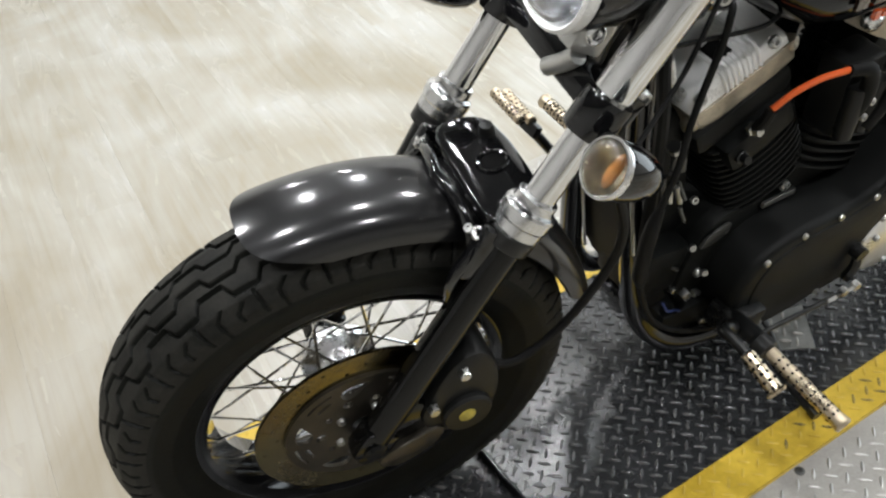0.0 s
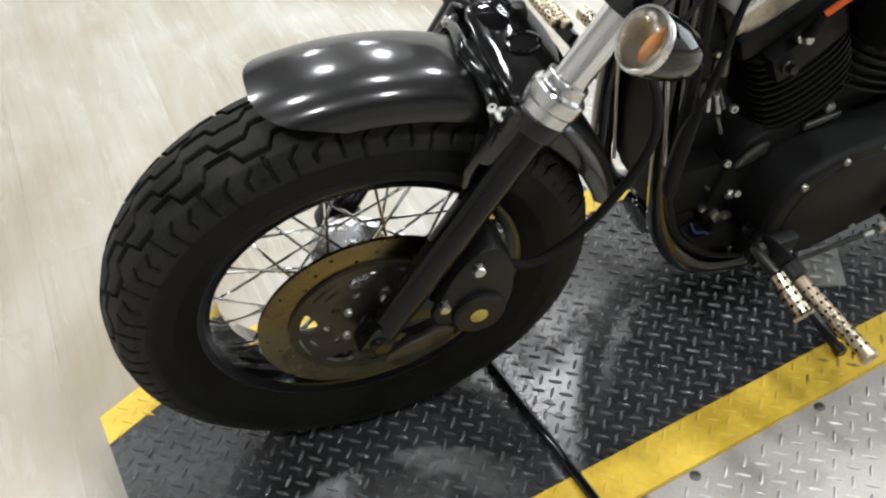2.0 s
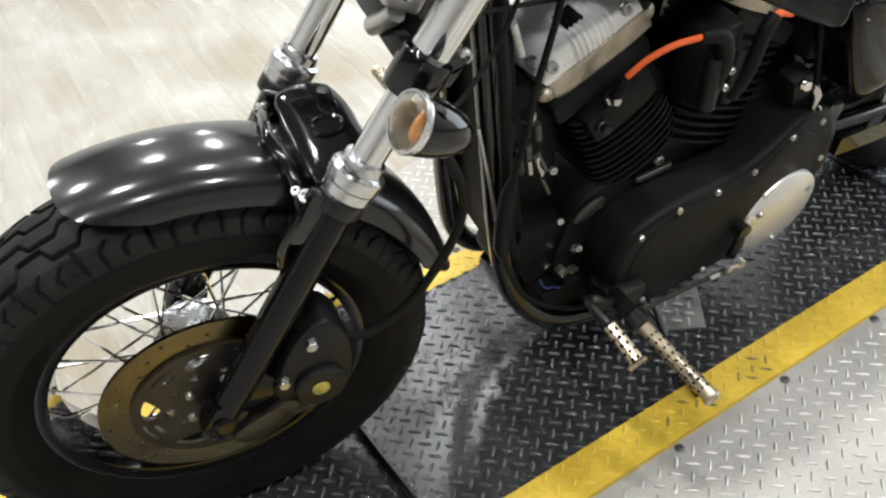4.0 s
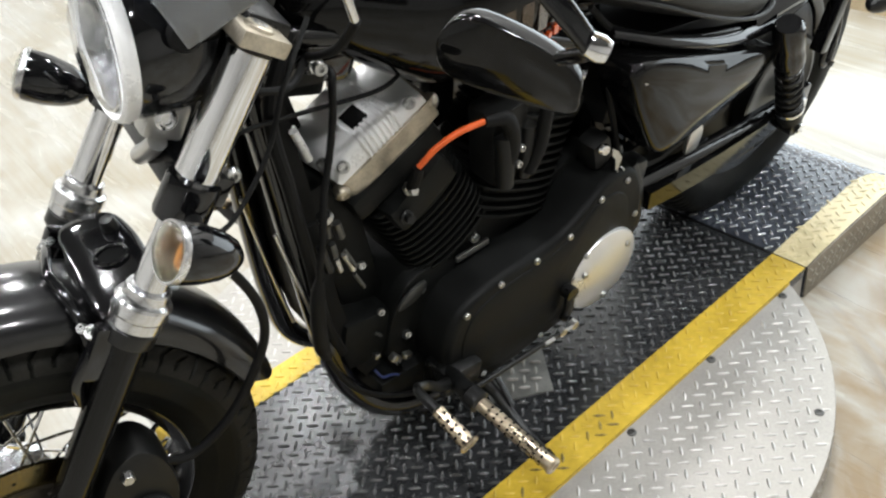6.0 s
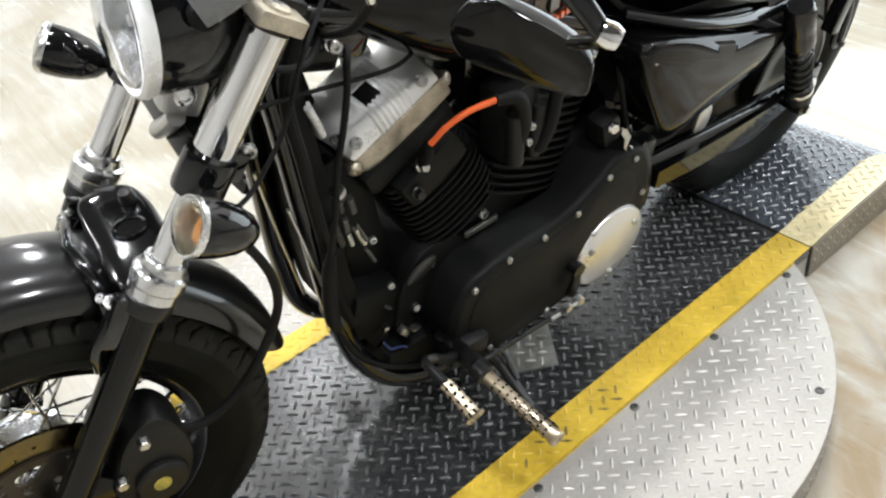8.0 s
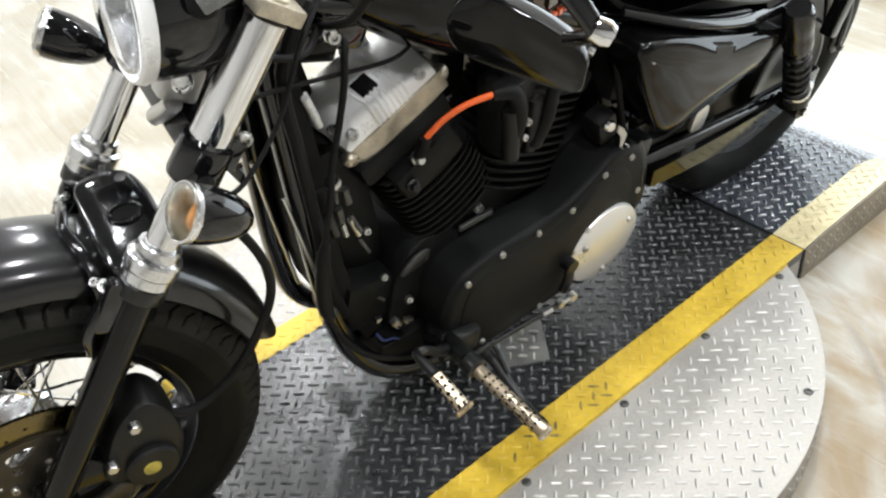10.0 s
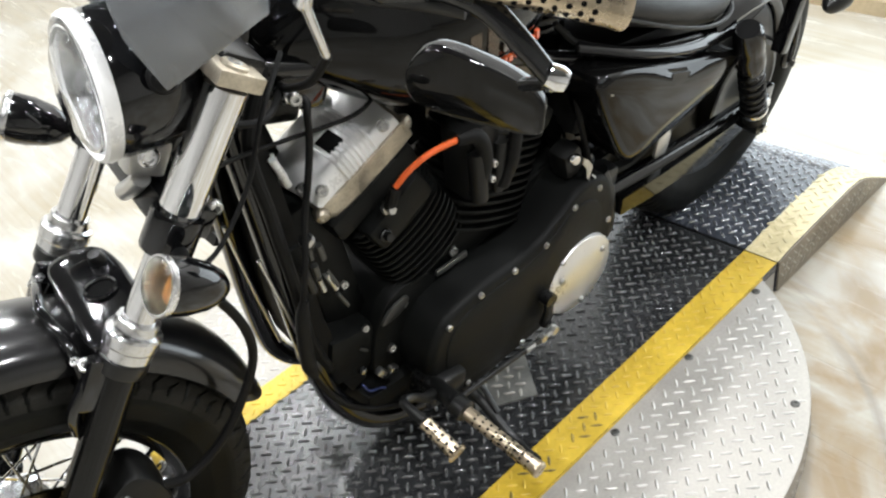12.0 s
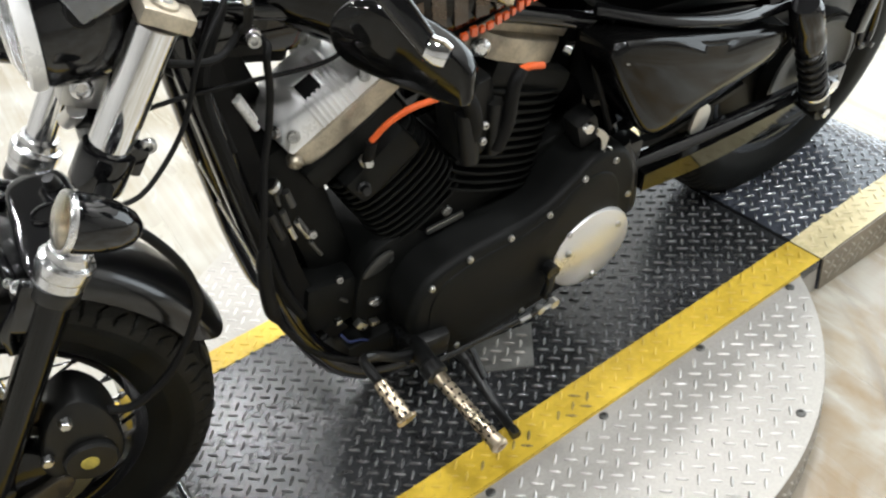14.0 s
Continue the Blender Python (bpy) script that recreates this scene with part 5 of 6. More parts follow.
path = [c0 + Vector((.055 * math.cos(radians(a)), 0, .055 * math.sin(radians(a)))) for a in range(95, 266, 17)] + [c1 + Vector((.125 * math.cos(radians(a)), 0, .125 * math.sin(radians(a)))) for a in range(-95, 96, 12)]
rows = []
for p in path + [path[0]]:
    rows.append([p + Vector((0, -.012, 0)), p + Vector((0, .012, 0)), p + Vector((0, .012, .004)), p + Vector((0, -.012, .004))])
add_rings(bm, rows, caps=False)
part("drive_belt", bm, HOSE, bike, "black toothed drive belt")
# swingarm and belt guards
bm = bm_new()
for s in (-1, 1):
    add_tube(bm, [(1.06, s * .12, .335), (1.2, s * .128, .325), (1.4, s * .132, .31), (1.61, s * .132, .298)], .02, 12, flat=.8)
    add_box(bm, (1.585, s * .132, .298), (.1, .022, .055), (0, 4, 0), .008)
add_tube(bm, [(1.06, -.12, .335), (1.06, .12, .335)], .028, 14)
swing = part("swingarm", bm, PAINT, bike, "gloss black swingarm")
bm = bm_new()
add_lathe(bm, [(.014, 0), (.016, .004), (.016, .014), (.0005, .016)], (1.585, -.144, .298), (0, -1, 0), 6)
part("axle_nut", bm, CHROME, swing, "chrome axle nut")
bm = bm_new()
rows = []
for i in range(15):
    f = i / 14
    x, z = 1.09 + .44 * f, .318 - .022 * f - .012 * math.sin(math.pi * f)
    h = .020 + .006 * math.sin(math.pi * f)
    rows.append([(x, -.138, z - h), (x, -.1575 + .005 * f, z - h * .96), (x, -.1585, z + h * .96), (x, -.138, z + h)])
add_rings(bm, rows)
part("belt_guard", bm, TANK, swing, "gloss black belt guard mirroring the yellow paint")
bm = bm_new()
add_prism(bm, [(1.09, .375), (1.16, .36), (1.36, .385), (1.36, .375), (1.16, .35), (1.09, .362)], -.1, -.118)
part("upper_belt_guard", bm, PLASTIC, swing, "black upper belt guard")
bm = bm_new()
add_box(bm, (1.14, -.12, .328), (.07, .004, .018), (0, 22, 0), .001)
part("guard_tab", bm, ALLOY, swing, "bright metal tab")
bm = bm_new()
add_prism(bm, round_outline([(1.222, .344), (1.230, .388), (1.248, .398), (1.266, .378), (1.260, .344), (1.242, .334)], 3), -.124, -.130, bevel=.001)
part("warning_label", bm, BRUSHED, swing, "small silver label")
# shocks
for s in (-1, 1):
    top, bot = Vector((1.395, s * .175, .553)), Vector((1.528, s * .168, .285))
    d = (bot - top).normalized()
    L = (bot - top).length
    bm = bm_new()
    add_lathe(bm, [(.012, -.018), (.022, -.018), (.028, -.008), (.029, .035), (.0275, .05), (.029, .055), (.029, .085), (.024, .09), (.022, .12)], top, d, 28)
    add_lathe(bm, [(.018, -.012), (.018, .012)], top + Vector((0, -s * .0, 0)), (0, 1, 0), 16)
    shock = part("shock_absorber", bm, PAINT, bike, "black coil-over shock absorber")
    bm = bm_new()
    turns, pts = 7, []
    for i in range(turns * 14 + 1):
        a = 2 * math.pi * i / 14
        h = .09 + (L - .135) * i / (turns * 14)
        u = d.orthogonal().normalized()
        v = d.cross(u)
        pts.append(top + d * h + (u * math.cos(a) + v * math.sin(a)) * .0225)
    add_tube(bm, pts, .0045, 8, False)
    part("spring", bm, BLACK, shock, "black coil spring")
    bm = bm_new()
    add_lathe(bm, [(.012, .08), (.014, L - .05), (.027, L - .048), (.027, L - .03), (.02, L - .022), (.018, L)], top, d, 24)
    add_lathe(bm, [(.02, -.016), (.021, -.01), (.021, .01), (.02, .016)], bot, (0, 1, 0), 20)
    part("shock_body", bm, PLASTIC, shock)
    bm = bm_new()
    add_lathe(bm, [(.011, 0), (.011, .01), (.0005, .012)], bot + Vector((0, s * .016, 0)), (0, s, 0), 6)
    add_lathe(bm, [(.0275, 0), (.0285, .003), (.0285, .007), (.0275, .009)], top + d * (L - .062), d, 24)
    part("shock_bolt", bm, CHROME, shock, "chrome shock bolt and collar")
# rear fender, strut, signal, plate bracket
part("rear_fender", fender_bm(.372, .098, 62, 168, .02, centre=(1.585, 0, .300), nose=4, tail=12, drop=.05), PAINT, bike, "gloss black rear mudguard", angle=50)
for s in (-1, 1):
    bm = bm_new()
    add_tube(bm, [(1.34, s * .128, .575), (1.45, s * .135, .585), (1.55, s * .138, .575), (1.66, s * .138, .545), (1.70, s * .14, .52)], .014, 10, radii=[.022, .02, .017, .014, .011], flat=.5)
    strut = part("fender_strut", bm, PAINT, bike, "gloss black mudguard strut")
    c, w = Vector((1.70, s * .195, .513)), Vector((.95, 0, .1)).normalized()
    bm = bm_new()
    add_lathe(bm, [(.0255, .016), (.0265, .010), (.026, 0), (.023, -.015), (.017, -.032), (.008, -.043), (.0005, -.046)], c, w, 32)
    add_lathe(bm, [(.025, .016), (.021, .023), (.011, .028), (.0005, .029)], c, w, 32)
    add_tube(bm, [c - w * .01 + Vector((0, -s * .02, 0)), (1.69, s * .14, .52)], .008, 10)
    part("rear_turn_signal", bm, BLACK, strut, "black bullet rear turn signal")
bm = bm_new()
add_box(bm, (1.652, -.13, .455), (.030, .03, .13), (0, 12, 0), .006)
add_tube(bm, [(1.67, -.13, .50), (1.685, -.135, .43), (1.69, -.135, .36), (1.665, -.135, .35), (1.66, -.135, .40), (1.668, -.13, .46)], .0068, 10)
add_tube(bm, [(1.695, -.135, .35), (1.69, -.135, .34)], .013, 10)
part("side_plate_bracket", bm, PAINT, bike, "black side-mount plate bracket")

# ---- raised tread bars ----
def bars_mesh(name, spots, mat, length=.025, width=.0062, height=.003):
    """Lens-shaped raised bars; spots: rows of place, direction, normal."""
    half, w = length / 2, width / 2
    base = np.array([(-half, 0), (-half * .6, -w * .75), (0, -w), (half * .6, -w * .75), (half, 0), (half * .6, w * .75), (0, w), (-half * .6, w * .75)])
    top = np.array([(-half * .72, 0), (-half * .4, -w * .42), (half * .4, -w * .42), (half * .72, 0), (half * .4, w * .42), (-half * .4, w * .42)])
    faces = [(0, 1, 9, 8), (1, 2, 9), (2, 3, 10, 9), (3, 4, 11, 10), (4, 5, 12, 11), (5, 6, 12), (6, 7, 13, 12), (7, 0, 8, 13), (8, 9, 10, 11, 12, 13)]
    co, fs = [], []
    for at, way, normal in spots:
        at, way, normal = np.array(at), np.array(way), np.array(normal)
        side = np.cross(normal, way)
        k = len(co)
        co += [tuple(at + way * x + side * y - normal * .0003) for x, y in base]
        co += [tuple(at + way * x + side * y + normal * height) for x, y in top]
        fs += [tuple(i + k for i in q) for q in faces]
    me = bpy.data.meshes.new(name)
    me.from_pydata(co, [], fs)
    me.materials.append(mat)
    me.polygons.foreach_set("use_smooth", [True] * len(me.polygons))
    return me


def lattice(x0, x1, y0, y1, px, py, ok, lift, ax, ay, turned=0.0):
    """Two interleaved sets of bars at right angles over the plan; a bar of the first set lies at ax, ay."""
    out = []
    c, s = math.cos(radians(turned)), math.sin(radians(turned))
    reach = int(max(x1 - x0, y1 - y0) * 1.3 / min(px, py)) + 2
    for i in range(-reach, reach):
        for j in range(-reach, reach):
            for k in (0, 1):
                u, v = (i + .5 * k) * px, (j + .5 * k) * py
                x, y = ax + u * c - v * s, ay + u * s + v * c
                if x0 <= x <= x1 and y0 <= y <= y1 and ok(x, y):
                    a = radians((-45 if k else 45) + turned)
                    out.append(((x, y, lift(x)), (math.cos(a), math.sin(a), 0), (0, 0, 1)))
    return out


def stuff(name, me, parent, label):
    ob = new(name, me)
    ob.parent = parent
    return tagged(ob, label, kind="stuff")


STRIPE = .0755


def on_deck(x, y, inset=.012):
    if not (-1.796 < x < -.012):
        return False
    trim = max(0, -x - 1.66) * .40
    return trim + inset < y < W - trim - inset


def edge_of(x):
    return max(0, -x - 1.66) * .40


spots = lattice(-1.81, 0, 0, W, .0328, .031, on_deck, lambda x: 0, -.345, .159)
def on_line(s):
    return s[0][0] > -1.65 and min(abs(s[0][1] - STRIPE), abs(s[0][1] - W + .061)) < .0095


line = [s for s in spots if on_line(s)]
spots = [s for s in spots if not on_line(s)]
stripe_a = [s for s in spots if s[0][1] < edge_of(s[0][0]) + STRIPE]
stripe_b = [s for s in spots if s[0][1] > W - edge_of(s[0][0]) - .061]
middle = [s for s in spots if edge_of(s[0][0]) + STRIPE <= s[0][1] <= W - edge_of(s[0][0]) - .061]
stuff("tread_pattern", bars_mesh("tread_pattern", middle, DECK_BAR), deck, "raised black tread bars")
# painted edge stripes, a coat of paint thick; bars on the line are half painted
def two_tone():
    m = YELLOW.copy()
    m.name = "deck_paint_line"
    nt = m.node_tree
    b = nt.nodes["Principled BSDF"]
    tint = b.inputs["Base Color"].links[0].from_socket
    sep = nt.nodes.new("ShaderNodeSeparateXYZ")
    nt.links.new(nt.nodes.new("ShaderNodeNewGeometry").outputs["Position"], sep.inputs[0])
    off = nt.nodes.new("ShaderNodeMath")
    off.operation, off.inputs[1].default_value = "SUBTRACT", (STRIPE + W - .061) / 2
    ab = nt.nodes.new("ShaderNodeMath")
    ab.operation = "ABSOLUTE"
    gt = nt.nodes.new("ShaderNodeMath")
    gt.operation, gt.inputs[1].default_value = "GREATER_THAN", (W - .061 - STRIPE) / 2
    nt.links.new(sep.outputs["Y"], off.inputs[0])
    nt.links.new(off.outputs[0], ab.inputs[0])
    nt.links.new(ab.outputs[0], gt.inputs[0])
    mix = nt.nodes.new("ShaderNodeMix")
    mix.data_type = "RGBA"
    mix.inputs[6].default_value = (.03, .03, .03, 1)
    nt.links.new(gt.outputs[0], mix.inputs[0])
    nt.links.new(tint, mix.inputs[7])
    nt.links.new(mix.outputs[2], b.inputs["Base Color"])
    return m


LINE = two_tone()
for nm, lo, hi, bars in (("yellow_stripe", 0.0, STRIPE, stripe_a), ("yellow_stripe", W - .061, W, stripe_b)):
    near = lo == 0.0
    bm = bm_new()
    rows = []
    for x in (0, -.5, -1.0, -1.5, -1.66, -1.735, -1.808):
        e = edge_of(x)
        a, b = (lo + e + .0005, hi + e) if near else (lo - e, hi - e - .0005)
        rows.append([(x, a, .0012), (x, b, .0012), (x, b, -.0005), (x, a, -.0005)])
    add_rings(bm, rows)
    st = part(nm, bm, YELLOW, deck, "worn yellow edge paint", smooth=False)
    pick = random.Random(11)
    worn = [s for s in bars if near and -.86 < s[0][0] < -.56 and pick.random() < .62 - 2.2 * abs(s[0][0] + .70)]
    clean = [s for s in bars if s not in worn]
    for some, mat, lab in ((clean, YELLOW, "raised yellow tread bars"), (worn, SCUFF, "tread bars scuffed black by boots")):
        if some:
            stuff("tread_pattern", bars_mesh("tread_pattern", [((p[0], p[1], .0012), w, n) for p, w, n in some], mat, height=.0021), st, lab)

stuff("tread_pattern", bars_mesh("tread_pattern", [((p[0], p[1], .0008), w, n) for p, w, n in line], LINE), deck, "tread bars on the paint line")

# skirts of the deck, bare tread plate
for y, sgn in ((0.0, -1), (W, 1)):
    bm = bm_new()
    add_box(bm, (-.03, y - sgn * .012, -.05), (.058, .02, .059))
    part("side_skirt", bm, PLATE, deck, "bare aluminium side skirt", smooth=False)
    bm = bm_new()
    add_box(bm, (-1.39, y - sgn * .012, -.05), (.53, .02, .059))
    skirt = part("side_skirt", bm, PLATE, deck, "bare aluminium side skirt", smooth=False)
    sp = []
    for i in range(22):
        for k in (0, 1):
            for r in (0, 1):
                x = -1.645 + i * .0265 + .0132 * k
                z = -.034 - .027 * r - .0135 * k
                if z > -.07:
                    sp.append(((x, y - sgn * .002, z), (.70711, 0, .70711 if k else -.70711), (0, sgn, 0)))
    stuff("tread_pattern", bars_mesh("tread_pattern", sp, PLATE), skirt, "raised tread bars")

    bm = bm_new()
    add_box(bm, (-.63, y + sgn * .0006, -.0028), (1.14, .0016, .0050))
    part("edge_strip", bm, YELLOW, deck, "worn yellow paint over the deck edge", smooth=False)

# turntable bars and screws
def on_disc(x, y):
    if math.hypot(x - DISC_C[0], y - DISC_C[1]) > DISC_R - .014:
        return False
    return y < -.012 or y > W + .012


spots = lattice(-1.25, .05, -.33, .98, .0361, .0357, on_disc, lambda x: DISC_Z, -.305, -.028)
stuff("tread_pattern", bars_mesh("tread_pattern", spots, PLATE_BAR, .027, .0062, .0022), turntable, "raised aluminium tread bars")
sp = []
for i in range(150):
    a = 2 * math.pi * i / 150
    for k in (0, 1):
        b = a + math.pi / 150 * k
        c, s = math.cos(b), math.sin(b)
        for z in ((-.036, -.063) if not k else (-.0495,)):
            t = np.array((-s * .70711, c * .70711, .70711 * (1 if k else -1)))
            sp.append(((DISC_C[0] + c * DISC_R, DISC_C[1] + s * DISC_R, z), t, (c, s, 0)))
stuff("rim_pattern", bars_mesh("rim_pattern", sp, PLATE_BAR, .023, .0058, .0022), turntable, "raised bars round the turntable rim")
bm = bm_new()
add_lathe(bm, [(.0085, 0), (.0085, .0015), (.006, .0028), (.004, .0028), (.003, .0012), (.0005, .0012)], (0, 0, 0), (0, 0, 1), 14)
SCREW = mesh_from(bm, "screw", GREYMET)
for x, y in ((-.1, -.010), (-.342, -.010), (-.580, -.013), (-.824, -.012), (-1.07, -.012), (-.333, -.222), (-.86, -.2), (-.1, .62), (-.58, .62), (-.824, .62), (-1.07, .62)):
    piece("screw", SCREW, turntable, Matrix.Translation((x, y, DISC_Z)))

# ramp bars and its side
def on_ramp(x, y):
    return .014 < x < .525 and .012 < y < W - .012


def tilt(spot):
    p, w, _ = spot
    fall = (ramp_z(p[0] + .008) - ramp_z(p[0] - .008)) / .016
    v = Vector((w[0], w[1], fall * w[0])).normalized()
    return (p[0], p[1], ramp_z(p[0])), tuple(v), tuple(Vector((-fall, 0, 1)).normalized())


spots = [tilt(p) for p in lattice(0, .55, 0, W, .0315, .0315, on_ramp, lambda x: 0, .108, .218, 8)]
stuff("tread_pattern", bars_mesh("tread_pattern", [p for p in spots if STRIPE < p[0][1] < W - .061], RAMP_BAR), ramp, "raised tread bars with highlights put into their colour")
for lo, hi in ((.0005, STRIPE), (W - .061, W - .0005)):
    bm = bm_new()
    rows = [[(x, a, z + h) for a, h in ((lo, .0012), (hi, .0012), (hi, -.001), (lo, -.001))] for x, z in RAMP_LINE]
    add_rings(bm, rows)
    st = part("yellow_stripe", bm, YELLOW_PALE, ramp, "yellow edge paint with glare put into its colour", angle=20)
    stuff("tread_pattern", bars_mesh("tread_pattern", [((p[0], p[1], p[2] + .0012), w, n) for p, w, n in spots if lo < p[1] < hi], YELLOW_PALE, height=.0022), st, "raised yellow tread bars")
for y in (W + .002, -.002):
    bm = bm_new()
    side_line = [(.006, -.001)] + [(x, z - .001) for x, z in RAMP_LINE[1:]] + [(.534, FLOOR_Z + .0005), (.006, FLOOR_Z + .0005)]
    add_rings(bm, [[(x, y + d, z) for x, z in side_line] for d in (-.0015, .0015)])
    cheek = part("side_cheek", bm, CHEEK, ramp, "bare aluminium ramp side", smooth=False)
sp = []
for i in range(20):
    for k in (0, 1):
        for r in (-1, 0, 1):
            x, z = .02 + i * .0265 + .0132 * k, -.014 - .027 * r - .0135 * k
            if -.070 < z < ramp_z(x) - .012:
                sp.append(((x, -.0035, z), (.70711, 0, .70711 if k else -.70711), (0, -1, 0)))
stuff("tread_pattern", bars_mesh("tread_pattern", sp, CHEEK_BAR, height=.002), cheek, "raised tread bars")
bm = bm_new()
add_box(bm, (.003, W / 2, -.0105), (.007, W + .001, .0225))
part("seam_gap", bm, SEAL, ramp, "dark joint between deck and ramp", smooth=False)

# ---- loose things on the deck ----
bm = bm_new()
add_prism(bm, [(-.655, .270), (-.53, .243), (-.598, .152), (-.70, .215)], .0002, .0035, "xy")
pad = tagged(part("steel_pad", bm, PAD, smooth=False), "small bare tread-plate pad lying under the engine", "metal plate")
sp = []
for i in range(6):
    for j in range(6):
        for k in (0, 1):
            x, y = -.69 + i * .031 + .0155 * k, .165 + j * .031 + .0155 * k
            q = [(-.655, .270), (-.53, .243), (-.598, .152), (-.70, .215)]
            if all((b[0] - a[0]) * (y - a[1]) - (b[1] - a[1]) * (x - a[0]) < -.0012 for a, b in zip(q, q[1:] + q[:1])):
                sp.append(((x, y, .0035), (.70711, .70711 if k else -.70711, 0), (0, 0, 1)))
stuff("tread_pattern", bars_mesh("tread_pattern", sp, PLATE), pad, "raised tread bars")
bm = bm_new()
add_tube(bm, [(-1.222, .42, .0085), (-1.223, .2, .0085), (-1.225, .02, .0085), (-1.2255, -.004, .006), (-1.226, -.010, -.006), (-1.226, -.011, -.03), (-1.226, -.011, FLOOR_Z + .001)], .0078, 14, steps=4)
tagged(part("steel_bar", bm, PAINT), "bent gloss black steel bar across the deck", "metal bar")

# ---- floor planks ----
def plank_material():
    m = bpy.data.materials.new("pale_wood_planks")
    m.use_nodes = True
    nt = m.node_tree
    b = nt.nodes["Principled BSDF"]
    tc = nt.nodes.new("ShaderNodeTexCoord")
    info = nt.nodes.new("ShaderNodeObjectInfo")
    off = nt.nodes.new("ShaderNodeVectorMath")
    off.operation = "SCALE"
    off.inputs[0].default_value = (7, 13, 5)
    nt.links.new(info.outputs["Random"], off.inputs["Scale"])
    add = nt.nodes.new("ShaderNodeVectorMath")
    nt.links.new(tc.outputs["Object"], add.inputs[0])
    nt.links.new(off.outputs[0], add.inputs[1])

    def noise_at(scale, stretch, detail, dist=0.0):
        mp = nt.nodes.new("ShaderNodeMapping")
        mp.inputs["Scale"].default_value = stretch
        nt.links.new(add.outputs[0], mp.inputs[0])
        n = nt.nodes.new("ShaderNodeTexNoise")
        n.inputs["Scale"].default_value, n.inputs["Detail"].default_value, n.inputs["Distortion"].default_value = scale, detail, dist
        nt.links.new(mp.outputs[0], n.inputs["Vector"])
        return n

    blotch = noise_at(2.6, (.6, 1.5, 1), 5, 1.6)
    place = nt.nodes.new("ShaderNodeNewGeometry")
    cloud = nt.nodes.new("ShaderNodeTexNoise")
    cloud.inputs["Scale"].default_value, cloud.inputs["Detail"].default_value, cloud.inputs["Distortion"].default_value = 1.6, 6, 1.2
    nt.links.new(place.outputs["Position"], cloud.inputs["Vector"])
    both = nt.nodes.new("ShaderNodeMath")
    both.operation = "MULTIPLY_ADD"
    both.inputs[1].default_value = .3
    half = nt.nodes.new("ShaderNodeMath")
    half.operation = "MULTIPLY"
    half.inputs[1].default_value = .7
    nt.links.new(cloud.outputs[0], half.inputs[0])
    nt.links.new(blotch.outputs[0], both.inputs[0])
    nt.links.new(half.outputs[0], both.inputs[2])
    grain = noise_at(8, (.30, 1.7, 1), 6, 1.6)
    fine = noise_at(90, (.12, 3, 1), 3)
    streak = noise_at(26, (.09, 2.6, 1), 5, .4)
    mix = nt.nodes.new("ShaderNodeMix")
    mix.data_type = "RGBA"
    mix.inputs[6].default_value, mix.inputs[7].default_value = (.36, .328, .262, 1), (.505, .50, .47, 1)
    r1 = nt.nodes.new("ShaderNodeValToRGB")
    r1.color_ramp.elements[0].position, r1.color_ramp.elements[1].position = .37, .63
    nt.links.new(both.outputs[0], r1.inputs[0])
    nt.links.new(r1.outputs[0], mix.inputs[0])
    r2 = nt.nodes.new("ShaderNodeValToRGB")
    r2.color_ramp.elements[0].position, r2.color_ramp.elements[1].position = .30, .56
    r2.color_ramp.elements[0].color, r2.color_ramp.elements[1].color = (.93, .90, .85, 1), (1, 1, 1, 1)
    nt.links.new(grain.outputs[0], r2.inputs[0])
    mul = nt.nodes.new("ShaderNodeMix")
    mul.data_type, mul.blend_type = "RGBA", "MULTIPLY"
    mul.inputs[0].default_value = 1
    nt.links.new(mix.outputs[2], mul.inputs[6])
    nt.links.new(r2.outputs[0], mul.inputs[7])
    # fine streaks along the boards
    r4 = nt.nodes.new("ShaderNodeValToRGB")
    r4.color_ramp.elements[0].position, r4.color_ramp.elements[1].position = .34, .58
    r4.color_ramp.elements[0].color, r4.color_ramp.elements[1].color = (.915, .90, .87, 1), (1, 1, 1, 1)
    nt.links.new(streak.outputs[0], r4.inputs[0])
    mul2 = nt.nodes.new("ShaderNodeMix")
    mul2.data_type, mul2.blend_type = "RGBA", "MULTIPLY"
    mul2.inputs[0].default_value = 1
    nt.links.new(mul.outputs[2], mul2.inputs[6])
    nt.links.new(r4.outputs[0], mul2.inputs[7])
    # brown smears and thin grey tyre marks that curve round the turntable
    geo = nt.nodes.new("ShaderNodeNewGeometry")
    rel = nt.nodes.new("ShaderNodeVectorMath")
    rel.operation = "SUBTRACT"
    rel.inputs[1].default_value = (DISC_C[0] - .1, DISC_C[1], FLOOR_Z)
    nt.links.new(geo.outputs["Position"], rel.inputs[0])
    size = nt.nodes.new("ShaderNodeVectorMath")
    size.operation = "LENGTH"
    nt.links.new(rel.outputs[0], size.inputs[0])
    sep = nt.nodes.new("ShaderNodeSeparateXYZ")
    nt.links.new(rel.outputs[0], sep.inputs[0])
    turn_at = nt.nodes.new("ShaderNodeMath")
    turn_at.operation = "ARCTAN2"
    nt.links.new(sep.outputs["Y"], turn_at.inputs[0])
    nt.links.new(sep.outputs["X"], turn_at.inputs[1])
    polar_at = nt.nodes.new("ShaderNodeCombineXYZ")
    nt.links.new(size.outputs["Value"], polar_at.inputs[0])
    nt.links.new(turn_at.outputs[0], polar_at.inputs[1])

    def round_noise(stretch, scale, detail, dist):
        mp = nt.nodes.new("ShaderNodeMapping")
        mp.inputs["Scale"].default_value = stretch
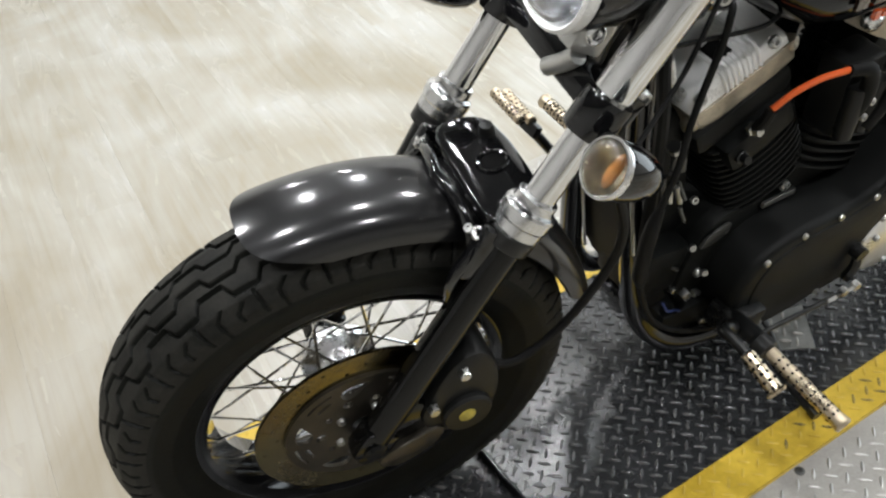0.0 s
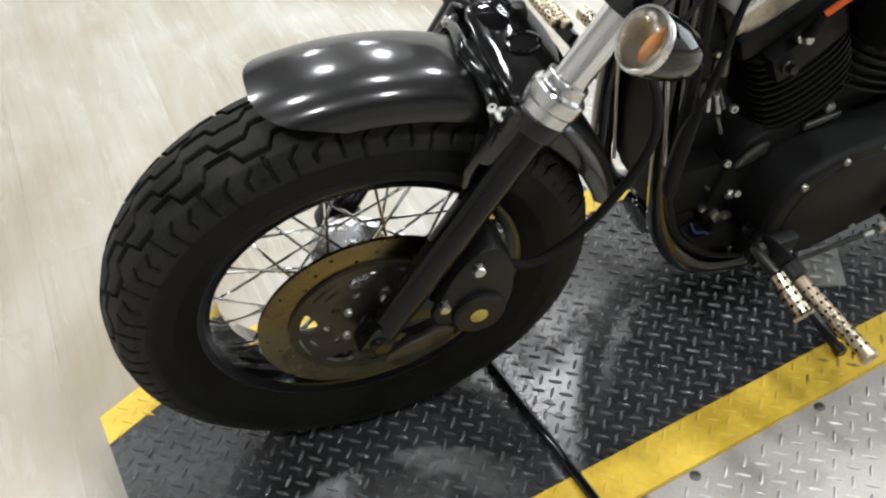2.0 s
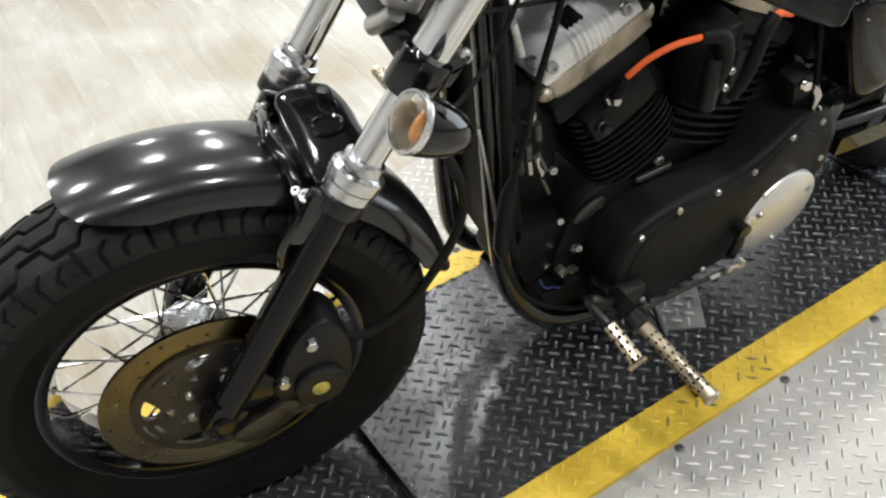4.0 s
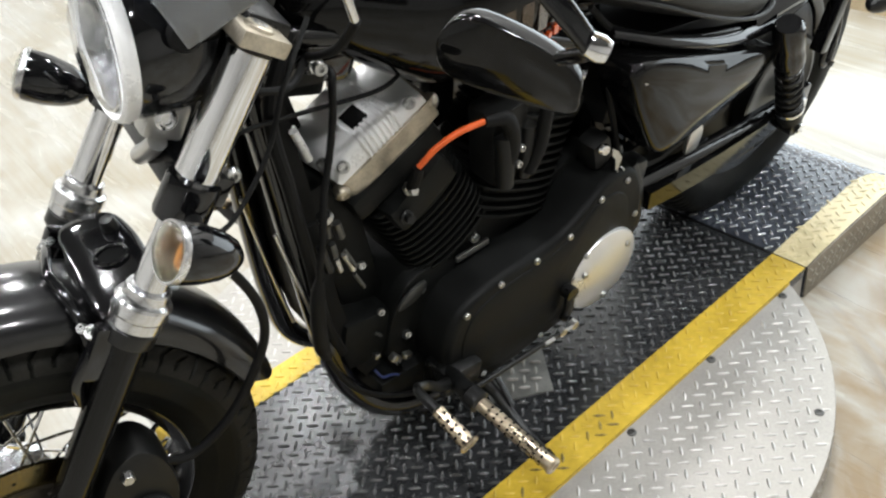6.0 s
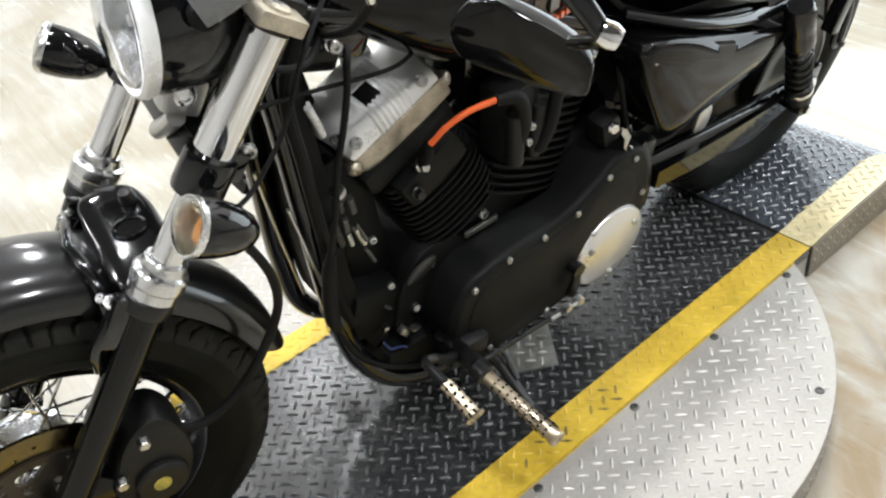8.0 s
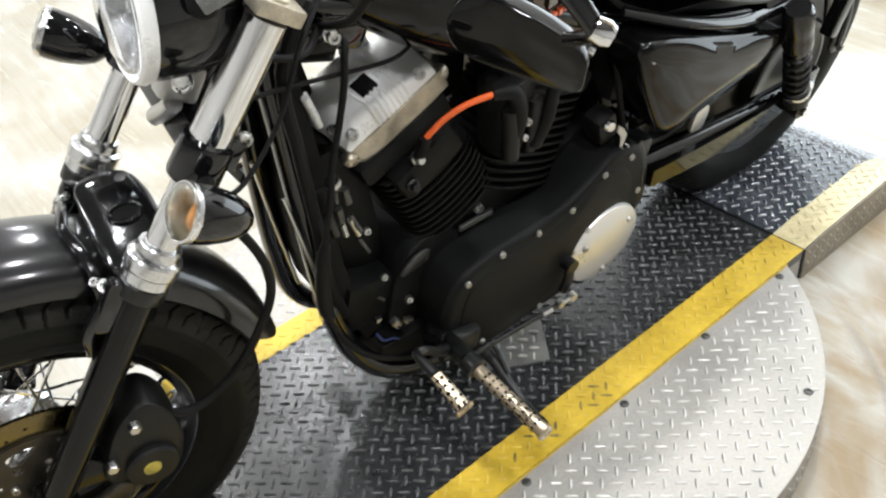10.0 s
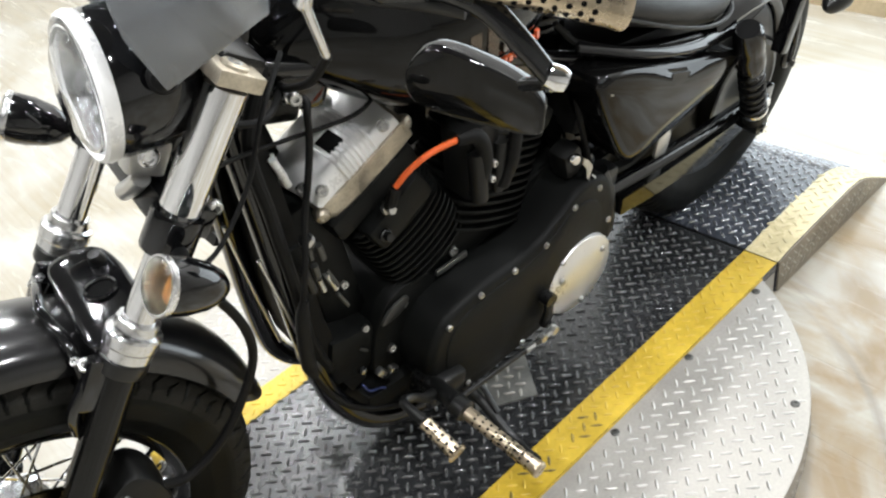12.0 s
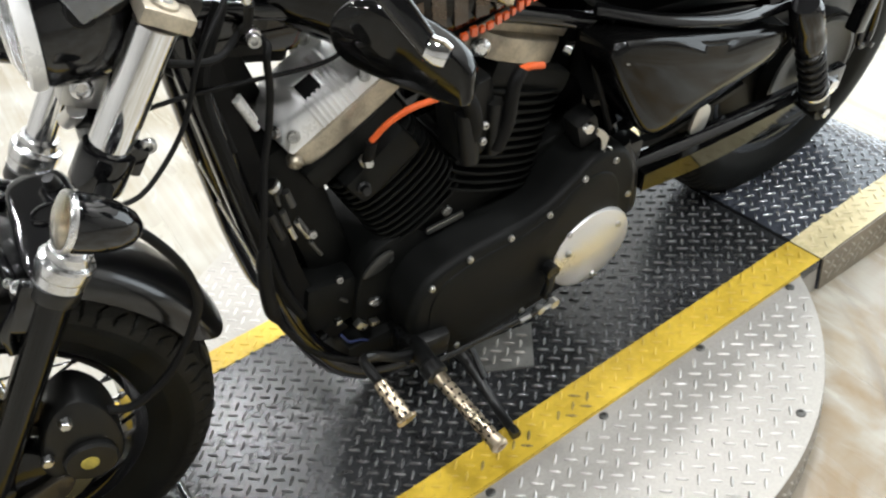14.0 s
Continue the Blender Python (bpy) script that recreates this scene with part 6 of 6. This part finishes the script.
        nt.links.new(polar_at.outputs[0], mp.inputs[0])
        n = nt.nodes.new("ShaderNodeTexNoise")
        n.inputs["Scale"].default_value, n.inputs["Detail"].default_value, n.inputs["Distortion"].default_value = scale, detail, dist
        nt.links.new(mp.outputs[0], n.inputs["Vector"])
        return n

    smear = round_noise((3.0, 1.5, 1), 1.9, 6, 1.3)
    marks = round_noise((13, .8, 1), 1.0, 4, 1.1)
    r3 = nt.nodes.new("ShaderNodeValToRGB")
    r3.color_ramp.elements[0].position, r3.color_ramp.elements[1].position = .38, .66
    nt.links.new(smear.outputs[0], r3.inputs[0])
    far = nt.nodes.new("ShaderNodeVectorMath")
    far.operation = "DISTANCE"
    far.inputs[1].default_value = (.02, -.40, FLOOR_Z)
    nt.links.new(geo.outputs["Position"], far.inputs[0])
    fall = nt.nodes.new("ShaderNodeMapRange")
    fall.inputs[1].default_value, fall.inputs[2].default_value, fall.inputs[3].default_value, fall.inputs[4].default_value = .40, .95, .95, .0
    nt.links.new(far.outputs["Value"], fall.inputs[0])
    amount = nt.nodes.new("ShaderNodeMath")
    amount.operation = "MULTIPLY"
    nt.links.new(r3.outputs[0], amount.inputs[0])
    nt.links.new(fall.outputs[0], amount.inputs[1])
    brown = nt.nodes.new("ShaderNodeMix")
    brown.data_type = "RGBA"
    brown.inputs[7].default_value = (.25, .178, .095, 1)
    nt.links.new(amount.outputs[0], brown.inputs[0])
    nt.links.new(mul2.outputs[2], brown.inputs[6])
    r5 = nt.nodes.new("ShaderNodeValToRGB")
    r5.color_ramp.elements[0].position, r5.color_ramp.elements[1].position = .58, .80
    nt.links.new(marks.outputs[0], r5.inputs[0])
    marked = nt.nodes.new("ShaderNodeMath")
    marked.operation = "MULTIPLY"
    nt.links.new(r5.outputs[0], marked.inputs[0])
    nt.links.new(fall.outputs[0], marked.inputs[1])
    grey = nt.nodes.new("ShaderNodeMix")
    grey.data_type = "RGBA"
    grey.inputs[7].default_value = (.20, .185, .165, 1)
    nt.links.new(marked.outputs[0], grey.inputs[0])
    nt.links.new(brown.outputs[2], grey.inputs[6])
    hsv = nt.nodes.new("ShaderNodeHueSaturation")
    mr = nt.nodes.new("ShaderNodeMapRange")
    mr.inputs[3].default_value, mr.inputs[4].default_value = .975, 1.02
    nt.links.new(info.outputs["Random"], mr.inputs[0])
    nt.links.new(mr.outputs[0], hsv.inputs["Value"])
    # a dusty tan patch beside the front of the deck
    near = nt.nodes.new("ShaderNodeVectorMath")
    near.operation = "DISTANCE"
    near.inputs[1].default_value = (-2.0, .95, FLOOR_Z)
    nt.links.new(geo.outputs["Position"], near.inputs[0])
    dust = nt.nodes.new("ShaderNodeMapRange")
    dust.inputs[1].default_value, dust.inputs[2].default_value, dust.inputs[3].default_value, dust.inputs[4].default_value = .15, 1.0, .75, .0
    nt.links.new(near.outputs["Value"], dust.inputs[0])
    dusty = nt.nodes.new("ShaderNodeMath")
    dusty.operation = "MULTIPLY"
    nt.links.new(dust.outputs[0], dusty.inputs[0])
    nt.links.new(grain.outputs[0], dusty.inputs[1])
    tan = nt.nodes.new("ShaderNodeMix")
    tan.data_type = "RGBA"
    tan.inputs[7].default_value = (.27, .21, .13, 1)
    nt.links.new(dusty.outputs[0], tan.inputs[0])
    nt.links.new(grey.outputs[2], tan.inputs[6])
    nt.links.new(tan.outputs[2], hsv.inputs["Color"])
    nt.links.new(hsv.outputs[0], b.inputs["Base Color"])
    rr = nt.nodes.new("ShaderNodeMapRange")
    rr.inputs[3].default_value, rr.inputs[4].default_value = .18, .34
    nt.links.new(grain.outputs[0], rr.inputs[0])
    nt.links.new(rr.outputs[0], b.inputs["Roughness"])
    bp = nt.nodes.new("ShaderNodeBump")
    bp.inputs["Strength"].default_value, bp.inputs["Distance"].default_value = .12, .001
    nt.links.new(fine.outputs[0], bp.inputs["Height"])
    nt.links.new(bp.outputs[0], b.inputs["Normal"])
    return m


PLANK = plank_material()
PL, PW = 1.22, .178
bm = bm_new()
add_box(bm, (0, 0, -.002), (PL - .0002, PW - .0002, .004))
PLANK_ME = mesh_from(bm, "plank", PLANK, smooth=False)
floor = bpy.data.objects["floor"]
turn = 86.0
rng = random.Random(4)
cr, sr = math.cos(radians(turn)), math.sin(radians(turn))
far_rows = bm_new()
for j in range(-26, 27):
    shift = rng.random() * PL
    for i in range(-5, 6):
        u, v = i * PL + shift, j * PW
        x, y = -.9 + u * cr - v * sr, .3 + u * sr + v * cr
        lo, hi = max(y - PL * sr / 2, -4.49), min(y + PL * sr / 2, 4.49)
        if not -5.58 < x < 1.45 or hi - lo < .04:
            continue
        u += ((lo + hi) / 2 - y) / sr
        share = (hi - lo) / (PL * sr)
        x, y = -.9 + u * cr - v * sr, .3 + u * sr + v * cr
        if math.hypot(x + .7, y - .6) < 2.9 and share > .999:
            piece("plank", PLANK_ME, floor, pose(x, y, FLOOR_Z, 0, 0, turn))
        else:
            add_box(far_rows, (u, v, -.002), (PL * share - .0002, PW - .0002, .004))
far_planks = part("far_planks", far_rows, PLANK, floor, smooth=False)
far_planks.matrix_local = pose(-.9, .3, FLOOR_Z, 0, 0, turn)
tagged(far_planks, "pale wood-look planks further off", kind="stuff")

# ---- foot of the rear wall ----
for nm, lo, hi, mat, lab in (("skirting", (1.392, -4.4, FLOOR_Z), (1.412, 4.4, FLOOR_Z + .05), TAN, "dusty tan skirting strip"), ("rail", (1.398, -4.4, FLOOR_Z + .125), (1.412, 4.4, FLOOR_Z + .24), GREY, "dark grey wall rail with white bolt heads")):
    slab(nm, lo, hi, mat, lab, "trim")
for y in (-.25, .24, .73):
    bm = bm_new()
    add_lathe(bm, [(.012, 0), (.012, .004), (.006, .008), (.0005, .008)], (1.398, y, FLOOR_Z + .16), (-1, 0, 0), 14)
    part("bolt_head", bm, WHITE, bpy.data.objects["rail"])
